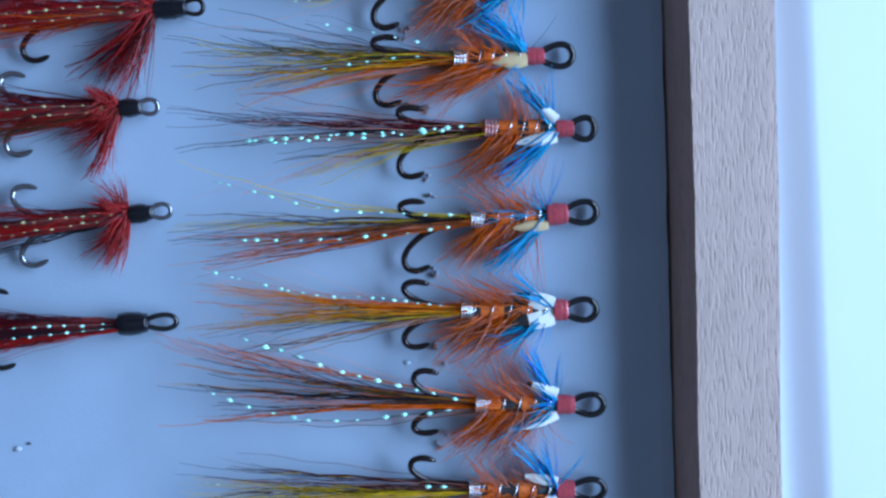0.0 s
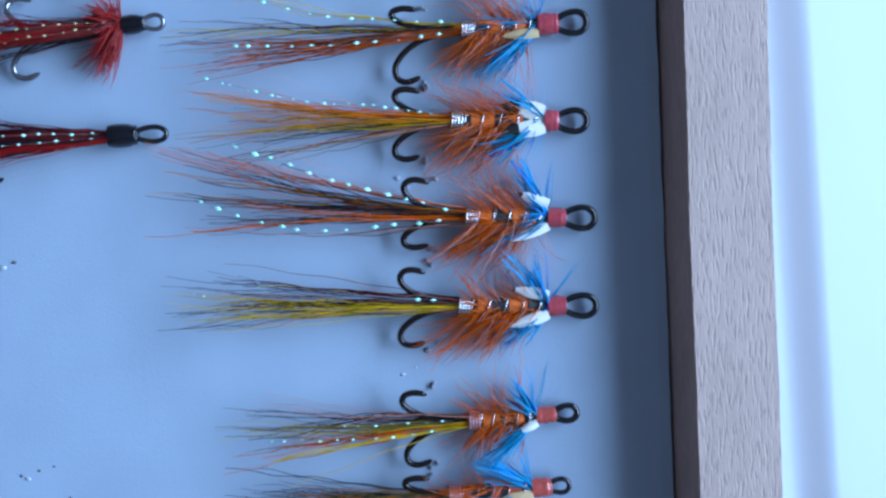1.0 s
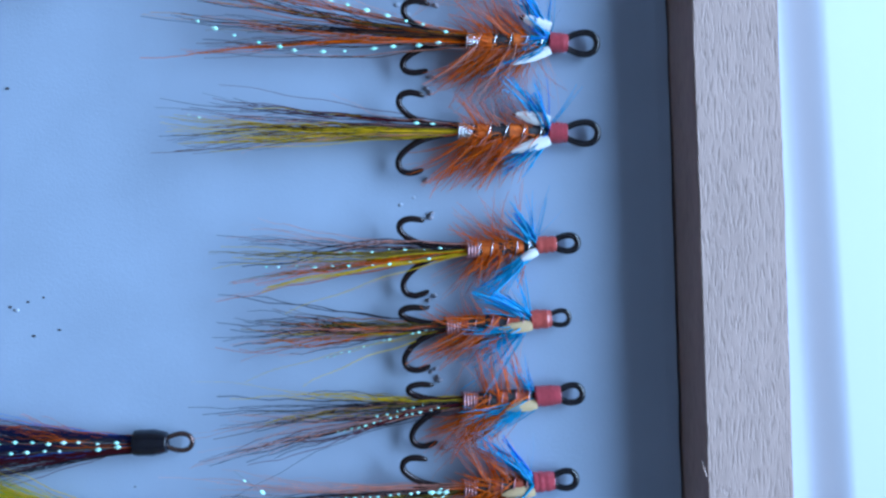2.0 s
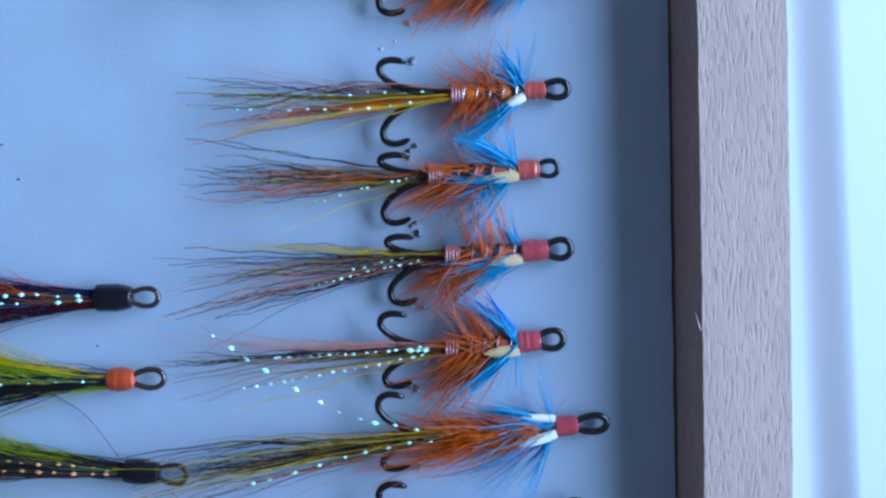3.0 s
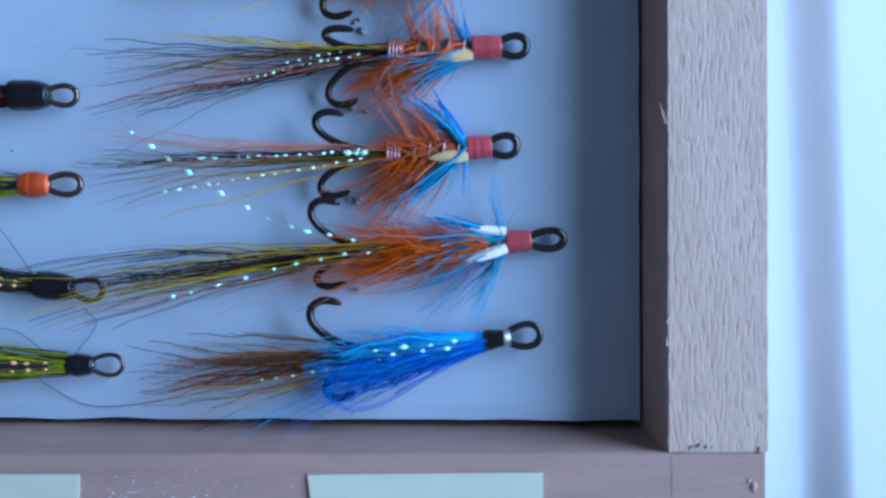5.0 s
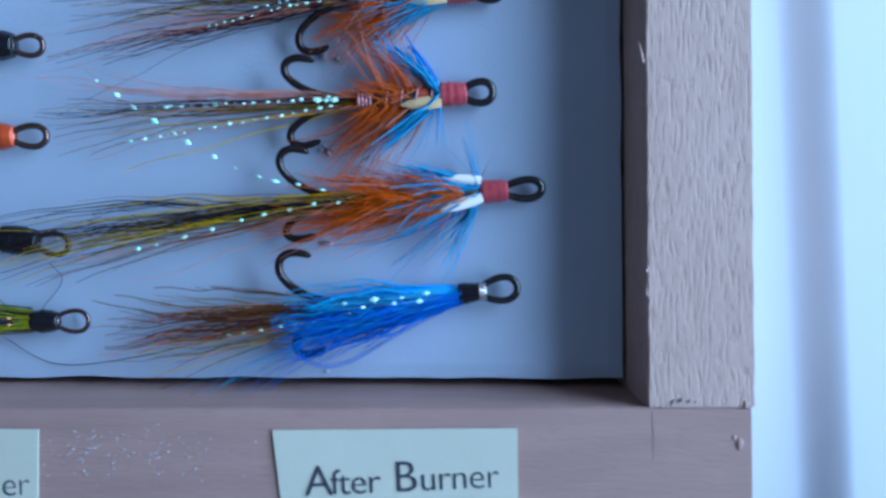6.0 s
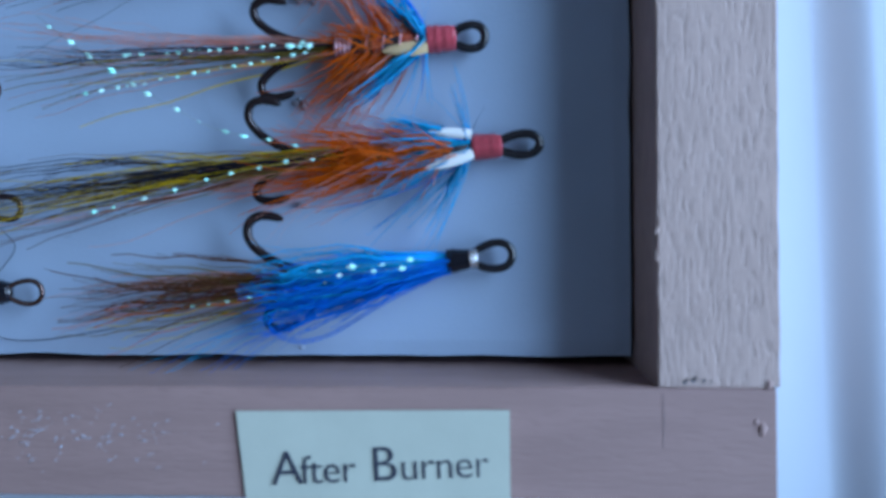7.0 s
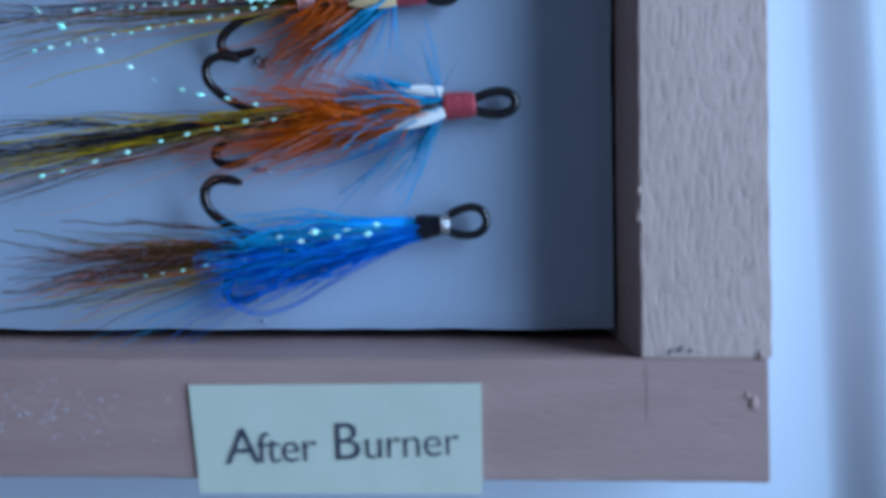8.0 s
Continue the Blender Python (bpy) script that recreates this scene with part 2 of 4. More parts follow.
sill()
for nm, args, mat, lab in (
        ("floor", (-1.1, 0.75, -0.85, 1.05, FLOOR_Z - 0.05, FLOOR_Z), FLOORWOOD, "brown wooden floor of the room"),
        ("ceiling", (-1.1, 0.75, -0.85, 1.05, 1.20, 1.25), PLASTER, "plain warm beige plaster ceiling"),
        ("wall_west", (-1.2, -1.1, -0.95, 1.15, FLOOR_Z, 1.20), PLASTER, "plain warm beige plaster wall opposite the window"),
        ("wall_south", (-1.1, 0.75, -0.95, -0.85, FLOOR_Z, 1.20), PLASTER, "plain warm beige plaster side wall"),
        ("wall_north", (-1.1, 0.75, 1.05, 1.15, FLOOR_Z, 1.20), PLASTER, "plain warm beige plaster side wall")):
    tagged(part(nm, box(*args), mat), lab, "ceiling" if nm == "ceiling" else "floor" if nm == "floor" else "wall", kind="structure")


def wall_east():
    """The outer wall: four butted blocks round the window opening, in one mesh."""
    bm = bmesh.new()
    for a in ((0.40, 0.75, -0.85, -0.60, FLOOR_Z, 1.20), (0.40, 0.75, 0.80, 1.05, FLOOR_Z, 1.20),
              (0.40, 0.75, -0.60, 0.80, FLOOR_Z, SILL_Z - 0.031), (0.40, 0.75, -0.60, 0.80, 1.02, 1.20)):
        b = box(*a)
        me = bpy.data.meshes.new("block")
        b.to_mesh(me)
        b.free()
        bm.from_mesh(me)
        bpy.data.meshes.remove(me)
    tagged(part("wall_east", bm, PLASTER), "warm beige plaster wall around the window opening", "wall", kind="structure")


wall_east()


def window():
    root = tagged(new("window_1"), "white plastic framed window letting in daylight", "window", kind="structure")
    z0 = SILL_Z + 0.0025
    part("window_frame", box(0.46, 0.52, -0.60, -0.54, z0, 1.02, 0.004), FRAME, root)
    part("window_frame", box(0.46, 0.52, 0.74, 0.80, z0, 1.02, 0.004), FRAME, root)
    part("window_frame", box(0.46, 0.52, -0.54, 0.74, z0, 0.05, 0.004), FRAME, root)
    part("window_frame", box(0.46, 0.52, -0.54, 0.74, 0.97, 1.02, 0.004), FRAME, root)


window()

# ---- the wooden fly box ----
RIM = 0.012
LEFT, TOP = -0.205, 0.215


def fly_box():
    root = tagged(new("fly_box"), "open shallow box of pale unvarnished wood standing on the sill", "box")
    root.location = (0, 0, SILL_Z)
    h = -SILL_Z

    def rail(name, x0, x1, y0, y1, mat, label):
        bm = box(x0, x1, y0, y1, 0, h)
        bmesh.ops.bevel(bm, geom=bm.edges[:], offset=0.00016, segments=2, affect="EDGES")
        long_x = x1 - x0 > y1 - y0
        cuts = [e for e in bm.edges if e.calc_length() > 0.1]
        bmesh.ops.subdivide_edges(bm, edges=cuts, cuts=90, use_grid_fill=True)
        for v in bm.verts:
            a = v.co.x if long_x else v.co.y
            w = 0.00010 * noise.noise(Vector((a * 260, v.co.z * 30, 3 if long_x else 9))) + 0.00016 * noise.noise(Vector((a * 35, 1, 2)))
            lean = 0.115 * (h - v.co.z)
            if long_x:
                v.co.y += w + (lean if v.co.y > (y0 + y1) / 2 and y0 < 0 else 0)
            else:
                v.co.x += w - (lean if v.co.x < (x0 + x1) / 2 and x1 > 0 else 0)
        return part(name, bm, mat, root, label)

    rail("side_rail", 0, RIM, 0, TOP, WOOD_Y, "pale wooden rail with open grain and soft edges")
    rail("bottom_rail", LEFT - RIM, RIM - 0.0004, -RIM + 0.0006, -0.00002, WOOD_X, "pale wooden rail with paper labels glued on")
    rail("side_rail", LEFT - RIM, LEFT, 0, TOP, WOOD_Y, "")
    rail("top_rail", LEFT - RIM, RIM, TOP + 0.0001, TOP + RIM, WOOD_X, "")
    part("base", box(LEFT, 0, 0, TOP, 0.0002, 0.0025), WOOD_DARK, root, "dark brown base board in the gap round the foam")
    # splinters raised along the inner edge of the rail and nicks in its top
    for x, y, l, a in ((-0.0002, 0.0392, 0.0026, 105), (-0.0001, 0.0128, 0.0012, 95), (-0.0001, 0.0155, 0.0010, 80), (0.0001, 0.1465, 0.0010, 100)):
        pts = [(x + l * s * math.cos(radians(a)), y + l * s * math.sin(radians(a)), h + 0.0001 + 0.0004 * s) for s in (0, 0.4, 1)]
        v, f = tube(pts, [0.00016, 0.00011, 0.00003], 5)
        raw("splinter", v, f, WOOD_Y, root)
    for x, y, r in ((0.0102, -0.0041, 0.0007), (0.0096, -0.0034, 0.0004), (0.0109, 0.0004, 0.0005)):
        bm = bmesh.new()
        bmesh.ops.create_icosphere(bm, subdivisions=2, radius=1)
        for v in bm.verts:
            k = 1 + 0.35 * noise.noise(v.co * 2 + Vector((x * 900, 0, 0)))
            v.co = Vector((x + v.co.x * r * 0.6 * k, y + v.co.y * r * k, h + v.co.z * r * 0.25 * k))
        part("wood_chip", bm, WOOD_X, root, smooth=True)
    for x, y, r in ((0.00265, 0.0006, 0.00020), (0.0035, 0.0008, 0.00022), (0.0045, 0.0007, 0.00016), (0.0052, 0.0006, 0.0001)):
        v, f = tube([(x - r, y - r * 1.4, h + 0.00003), (x, y, h + 0.00006), (x + r, y + r * 1.4, h + 0.00003)], [r * 0.4, r, r * 0.3], 6, squash=0.2)
        raw("pencil_mark", v, f, GRAPHITE, root)
    v, f = tube([(0.0004, -0.0005, h + 0.00002), (0.0005, -0.003, h + 0.00004), (0.0004, -0.006, h + 0.00002)], [0.00002, 0.00003, 0.00002], 5, squash=0.2)
    raw("pencil_mark", v, f, GRAPHITE, root)
    return root


fly_box()


def foam_sheet():
    """Foam lining with slightly uneven cut edges, short of the rails by a narrow dark gap."""
    x0, x1, y0, y1 = LEFT + 0.0016, -0.00155, 0.00225, TOP - 0.0016
    nx, ny = 120, 120
    verts, faces = [], []
    for layer in (0, 1):
        for j in range(ny + 1):
            for i in range(nx + 1):
                x, y = x0 + (x1 - x0) * i / nx, y0 + (y1 - y0) * j / ny
                ex = 0.00016 * noise.noise(Vector((x * 150, y * 150, 5)))
                if i in (0, nx):
                    x += ex
                if j in (0, ny):
                    y += ex * 1.3
                z = foam_z(x) + 0.00008 * noise.noise(Vector((x * 90, y * 90, 0)))
                if i in (0, nx) or j in (0, ny):
                    z -= 0.0002
                verts.append((x, y, z if layer else SILL_Z + 0.0026))
    m = (nx + 1) * (ny + 1)
    for j in range(ny):
        for i in range(nx):
            a = j * (nx + 1) + i
            b, c, d = a + 1, a + nx + 2, a + nx + 1
            faces += [(m + a, m + b, m + c, m + d), (a, d, c, b)]
    rim = [i for i in range(nx + 1)] + [j * (nx + 1) + nx for j in range(1, ny + 1)]
    rim += [ny * (nx + 1) + i for i in range(nx - 1, -1, -1)] + [j * (nx + 1) for j in range(ny - 1, 0, -1)]
    for a, b in zip(rim, rim[1:] + rim[:1]):
        faces.append((a, b, m + b, m + a))
    ob = raw("foam_lining", verts, faces, FOAM, smooth=False)
    return tagged(ob, "pale blue foam sheet lining the wooden box", "foam sheet")


foam_sheet()


def paper_label(x0, x1, y0, y1, text, size, tx, ty, label, tilt=0.0):
    root = tagged(new("paper_label"), label, "label", "labels on the box")
    root.matrix_world = pose((x0 + x1) / 2, (y0 + y1) / 2, 0.00006, 0, 0, tilt)
    w, d = (x1 - x0) / 2, (y1 - y0) / 2
    bm = bmesh.new()
    vs = []
    nx, ny = 14, 6
    for k in (0, 1):
        for j in range(ny + 1):
            for i in range(nx + 1):
                x, y = -w + 2 * w * i / nx, -d + 2 * d * j / ny
                vs.append(bm.verts.new((x + 0.00006 * (j / ny) * (i == nx) - 0.0011 * (1 - i / nx) * (j / ny - 0.5), y,
                                        0.00018 * k + 0.00012 * (i / nx) ** 3 + 0.00005 * noise.noise(Vector((x * 200, y * 200, 1))))))
    m = (nx + 1) * (ny + 1)
    for j in range(ny):
        for i in range(nx):
            a = j * (nx + 1) + i
            bm.faces.new([vs[m + q] for q in (a, a + 1, a + nx + 2, a + nx + 1)])
            bm.faces.new([vs[q] for q in (a, a + nx + 1, a + nx + 2, a + 1)])
    ring = list(range(nx + 1)) + [j * (nx + 1) + nx for j in range(1, ny + 1)] + [ny * (nx + 1) + i for i in range(nx - 1, -1, -1)] + [j * (nx + 1) for j in range(ny - 1, 0, -1)]
    for a, b in zip(ring, ring[1:] + ring[:1]):
        bm.faces.new([vs[a], vs[b], vs[m + b], vs[m + a]])
    part("paper", bm, PAPER, root, smooth=False)
    for word, s, px in text:
        cu = bpy.data.curves.new("lettering", "FONT")
        cu.body, cu.size, cu.extrude, cu.offset = word, s * size, 0.00002, -0.00004
        cu.space_character = 0.96
        tmp = bpy.data.objects.new("lettering", cu)
        me = bpy.data.meshes.new_from_object(tmp)
        bpy.data.objects.remove(tmp)
        me.materials.clear()
        me.materials.append(INK)
        ob = new("lettering", me)
        ob.parent = root
        ob.location, ob.rotation_euler = (tx + px, ty + 0.038 * px, 0.00026), (0, 0, 0.038)
        tagged(ob, "dark blue-black lettering")
    return root


paper_label(-0.0424, -0.0149, -0.0127, -0.0024,
            (("A", 1.14, 0), ("fter", 0.95, 0.0030), ("B", 1.16, 0.0102), ("urner", 0.95, 0.0132)), 0.0044, -0.0106, -0.0024,
            "cream paper label lettered After Burner on the rail", 0.5)
paper_label(-0.0974, -0.0704, -0.0127, -0.0024, (("er", 0.92, 0.0),), 0.0044, 0.0092, -0.0026,
            "cream paper label with dark lettering on the rail")


def dust_flecks():
    """Pale scuffs and dust on the bottom rail beside the label."""
    fleck = np.random.default_rng(21)
    verts, faces = [], []
    for i in range(110):
        x, y = -0.0600 + 0.0065 * fleck.normal(), -0.0048 + 0.0015 * fleck.normal()
        r, b = 0.000045 * fleck.uniform(0.5, 1.4), len(verts)
        y = min(max(y, -0.0100), -0.0016)
        long, lie = fleck.uniform(1.5, 10.0), fleck.normal(0.3, 0.35)
        for k in range(6):
            a = 1.047 * k
            q = r * fleck.uniform(0.6, 1.2)
            p, o = long * q * math.cos(a), q * math.sin(a)
            verts.append((x + p * math.cos(lie) - o * math.sin(lie), y + p * math.sin(lie) + o * math.cos(lie), 0.00002))
        verts.append((x, y, 0.00005))
        faces += [(b + k, b + (k + 1) % 6, b + 6) for k in range(6)] + [tuple(b + k for k in reversed(range(6)))]
    ob = raw("dust_flecks", verts, faces, DUST)
    tagged(ob, "white dust and scuff flecks on the wooden rail", "dust", kind="stuff")


dust_flecks()

# ---- the flies ----


def hook_arm(root, bend_x, turn, reach, mat, scale=1.0, thick=0.48):
    """One arm of a treble hook: straight run, round bend at bend_x, barbed point; reach is how far it stands off the shank."""
    prof = [(-1.5, 0.2), (2.0, 0.65), (4.6, 1.55), (6.5, 2.8), (7.6, 4.1), (7.85, 5.2), (7.45, 6.15), (6.4, 6.6), (5.2, 6.45), (4.1, 6.0)]
    ca, sa = math.cos(radians(turn)), math.sin(radians(turn))
    x, wide = bend_x + 7.85 * scale, reach / 6.6
    pts = [np.array((x - a * scale, r * wide * ca, r * wide * sa)) * MM for a, r in prof]
    line = smooth_line(pts, 30)
    rad = [thick * MM] * 26 + [0.97 * thick * MM, 0.9 * thick * MM, 0.75 * thick * MM, 0.35 * thick * MM]
    arm = raw("hook_arm", *tube(line, rad, 9), mat, root)
    b0 = line[26]
    away = np.array((-0.9, -ca * 0.75, -sa * 0.75)) * MM * 0.5
    raw("barb", *tube([b0 + (line[29] - b0) * 0.3, b0 + away * 0.5, b0 + away], [0.24 * MM, 0.17 * MM, 0.03 * MM], 5), mat, arm)


def hook_eye(root, length, half, thick, mat):
    """Looped eye at the front of the shank."""
    pts = []
    for i in range(28):
        a = 2 * math.pi * i / 28
        s = 0.5 - 0.5 * math.cos(a)
        x = -0.6 + (length - thick + 0.6) * s
        y = (half - thick) * math.sin(a) * (0.62 + 0.55 * s)
        pts.append((x * MM, y * MM, 0.10 * MM * math.sin(a)))
    raw("hook_eye", *tube(pts, thick * MM, 9, closed=True), mat, root)


def lathe(name, root, prof, mat, label="", sides=18, squash=0.92):
    v, f = tube([(x * MM, 0, 0) for x, _ in prof], [r * MM for _, r in prof], sides, squash=squash)
    return raw(name, v, f, mat, root, label)


def wrapped_head(root, length, r0, r1, mat, label, fat=0.10):
    """Thread wraps: a ridged barrel, wider at the rear."""
    n = max(7, int(length / 0.26))
    prof = [(0.15, 0.3)]
    for i in range(n * 2 + 1):
        s = i / (n * 2)
        bulge = r0 + (r1 - r0) * s + fat * math.sin(math.pi * s)
        prof.append((-length * s, bulge + (0.09 if i % 2 else -0.08) + 0.04 * rng.normal()))
    prof.append((-length - 0.15, r1 * 0.5))
    return lathe("head", root, prof, mat, label)


def coil(name, root, x0, x1, r, turns, thick, mat, label=""):
    n = int(turns * 14)
    pts = [((x0 + (x1 - x0) * i / n) * MM, (r * math.cos(6.2832 * turns * i / n)) * MM, (r * 0.92 * math.sin(6.2832 * turns * i / n)) * MM) for i in range(n + 1)]
    return raw(name, *tube(pts, thick * MM, 5), mat, root, label)


def banded_body(root, prof, mat):
    """Body wound of two flosses: black joints of uneven length between coloured ones."""
    v, f = tube([(x * MM, 0, 0) for x, _ in prof], [q * MM for _, q in prof], 16, squash=0.92)
    ring, dark, left = [], False, 0
    for _ in prof:
        if not left:
            dark, left = not dark, int(rng.integers(2, 6))
        ring.append(1 if dark else 0)
        left -= 1
    idx = [ring[min(i // 16, len(ring) - 1)] for i in range(len(f))]
    return raw("body", v, f, [mat, BLACK_FLOSS], root, index=idx)


def clamp_floor(lines, root_z):
    lines[:, :, 2] = np.maximum(lines[:, :, 2], -root_z * MM + 0.00012)
    return lines


def tail_hair(root, x, length, mix, n, spread, bend, lift, floor, name="tail", label="", width=0.086, start=0.95, aim=0.0, clumps=14, ordered=True):
    """A bunch of long fibres fanning backwards; the colours of mix lie side by side from +y to -y, most fibres cling together in locks, some stray."""
    k = 15
    s = np.linspace(0, 1, k)[None, :]
    m = clumps
    w = mix.split()
    names, weights = w[0::2], np.array([float(q) for q in w[1::2]])
    edges = np.cumsum(weights / weights.sum())
    at = np.sort(rng.normal(0, 1, m))[::-1]
    rank = np.clip((np.arange(m) + 0.5) / m + rng.normal(0, 0.15, m), 0, 0.999)
    tones = [names[int(np.searchsorted(edges, q, side="right"))] for q in rank] if ordered else pick(mix, m)
    which = rng.integers(0, m, n)
    ccurl, cwave, cph, clift = rng.normal(0, 0.05, m), rng.normal(0, 0.65, m), rng.random(m) * 6.28, rng.normal(0, 0.8, m)
    colours = [tones[w] if rng.random() < 0.88 else c for w, c in zip(which, pick(mix, n))]
    own = at[which] * 0.9 + rng.normal(0, 0.10, n)
    stray = rng.random(n) < 0.09
    own[stray] *= rng.uniform(1.5, 2.6, stray.sum())
    l = length * np.clip(rng.normal(0.86, 0.10, m)[which] + rng.normal(0, 0.13, n), 0.3, 1.12)
    y0, z0 = at[which] * start * 0.42 + rng.normal(0, start * 0.16, n), rng.normal(0.1, start * 0.45, n)
    curl = ccurl[which] + rng.normal(0, 0.014, n)
    wave, ph = cwave[which] + rng.normal(0, 0.16, n), cph[which] + rng.normal(0, 0.3, n)
    freq = rng.uniform(4, 8.0, m)[which]
    X = x - l[:, None] * s
    Y = y0[:, None] + own[:, None] * spread * (l / length)[:, None] * s ** 1.15 + (bend + curl[:, None]) * l[:, None] * s ** 2 + math.tan(radians(aim)) * l[:, None] * s
    Y = Y + wave[:, None] * np.sin(freq[:, None] * s + ph[:, None]) * s + 0.22 * np.sin(3.7 * freq[:, None] * s + 3 * ph[:, None]) * s ** 0.5
    Z = z0[:, None] + (lift + (clift[which] + rng.normal(0, 0.5, n))[:, None]) * s - 0.4 * s ** 2 + 0.25 * np.sin(4 * s + ph[:, None]) * s
    lines = clamp_floor(np.stack([X, Y, Z], axis=2) * MM, floor)
    fine = np.array([0.68 if c == "salmon" else 1.0 for c in colours])
    strands(name, lines, np.abs(rng.normal(width, width * 0.25, n)) * fine * MM, colours, root, label, tip=0.38)


def hackle(root, x0, x1, angle, fan, length, n, mix, floor, name="hackle", label="", curve=-0.35, width=0.10, rise=0.5, jitter=2.4, tuft=11, sway=0.09):
    """Feather fibres that stand off the body at an angle from straight back, positive towards +y, and sweep rearwards."""
    k = 6
    s = np.linspace(0, 1, k)[None, :]
    m = max(4, n // tuft)
    own = rng.integers(0, m, n)
    a = np.radians(angle + rng.normal(0, fan, m)[own] + rng.normal(0, jitter, n))
    l = length * np.clip(rng.normal(0.85, 0.2, m)[own] + rng.normal(0, 0.14, n), 0.3, 1.3)
    side = np.full(n, np.sign(angle)) if angle else rng.choice([-1.0, 1.0], n)
    xr = x0 + (x1 - x0) * rng.random(n)
    bendy = a[:, None] + np.radians(18) * side[:, None] * curve * s + rng.normal(0, sway, n)[:, None] * s ** 2
    X = xr[:, None] - l[:, None] * s * np.cos(bendy)
    Y = (rng.normal(0, 0.35, n) + 0.5 * side)[:, None] + l[:, None] * s * np.sin(bendy)
    Z = rng.normal(0.3, 0.4, n)[:, None] + rng.normal(rise, 1.0, n)[:, None] * s - 0.8 * s ** 2
    lines = clamp_floor(np.stack([X, Y, Z], axis=2) * MM, floor)
    strands(name, lines, np.abs(rng.normal(width, width * 0.3, n)) * MM, pick(mix, n), root, label, tip=0.3)


def cheek(root, x, y, length, half, turn, mat, z=1.1, dark=0.0):
    """A small domed enamelled feather lying along the side of the head."""
    nx, ny = 12, 6
    verts, faces, idx = [], [], []
    for layer in (1, 0):
        for i in range(nx + 1):
            s = i / nx
            w = half * (math.sin(math.pi * min(1, 0.16 + 0.84 * s) ** 0.8) ** 0.7 * (1 if s < 1 else 0.05) + 0.10)
            for j in range(ny + 1):
                q = j / ny * 2 - 1
                verts.append((-length * s * MM, w * q * MM, ((0.35 * (1 - q * q) * math.sin(math.pi * (0.1 + 0.85 * s))) + 0.12 * layer) * MM))
    m = (nx + 1) * (ny + 1)
    for i in range(nx):
        for j in range(ny):
            a = i * (ny + 1) + j
            f = (a, a + 1, a + ny + 2, a + ny + 1)
            faces += [f, tuple(m + q for q in reversed(f))]
            idx += [1 if dark and i / nx > 1 - dark else 0] * 2
    ob = raw("cheek_feather", verts, faces, [mat, BLACK_F], root, "", index=idx)
    ob.matrix_local = pose(x * MM, y * MM, z * MM, -12 if y < 0 else 12, 0, turn)
    return ob


def flash(root, pts, step, mat, size=0.30, skip=0.03):
    """A twisted flash strand: thin fibre with a bright facet at each half turn."""
    line = smooth_line([(-a * MM, b * MM, c * MM) for a, b, c in pts], 40)
    f0 = raw("flash_strand", *tube(line, 0.03 * MM, 3), STRAND, root, "iridescent twisted flash strand")
    seg = np.cumsum([0] + [float(np.linalg.norm(line[i + 1] - line[i])) for i in range(39)]) / MM
    verts, faces = [], []
    d = step * 0.5
    while d < seg[-1]:
        if rng.random() > skip:
            i = min(38, int(np.searchsorted(seg, d)))
            p, t = line[i], line[min(39, i + 1)] - line[i - 1 if i else 0]
            t = t / (np.linalg.norm(t) + 1e-9)
            u = np.cross(t, (0, 0, 1.0))
            r = 0.98 * size * MM * rng.uniform(0.6, 1.2)
            c = p + np.array((0, 0, 0.18 * MM)) + rng.normal(0, 0.08, 3) * MM
            b = len(verts)
            tw = rng.normal(0, 0.5)
            side = u * math.cos(tw) + np.array((0, 0, 1)) * math.sin(tw)
            top = np.cross(side, t)
            verts += [c + t * r * 1.35, c + side * r * 0.8, c - t * r * 1.35, c - side * r * 0.8, c + top * r * 0.35, c - top * r * 0.35]
            for q in range(4):
                w = (q + 1) % 4
                faces += [(b + q, b + w, b + 4), (b + w, b + q, b + 5)]
        d += step * rng.uniform(0.85, 1.1)
    if faces:
        raw("facet", verts, faces, mat, f0, "bright pearly facets", smooth=False)["kind"] = "stuff"


def place(name, label, x, y, ang, high, group):
    root = tagged(new(name), label, "fishing fly", group)
    z = foam_z(x * MM - 0.015) + high * MM
    root.matrix_world = pose(x * MM, y * MM, z, 0, 0, ang)
    return root


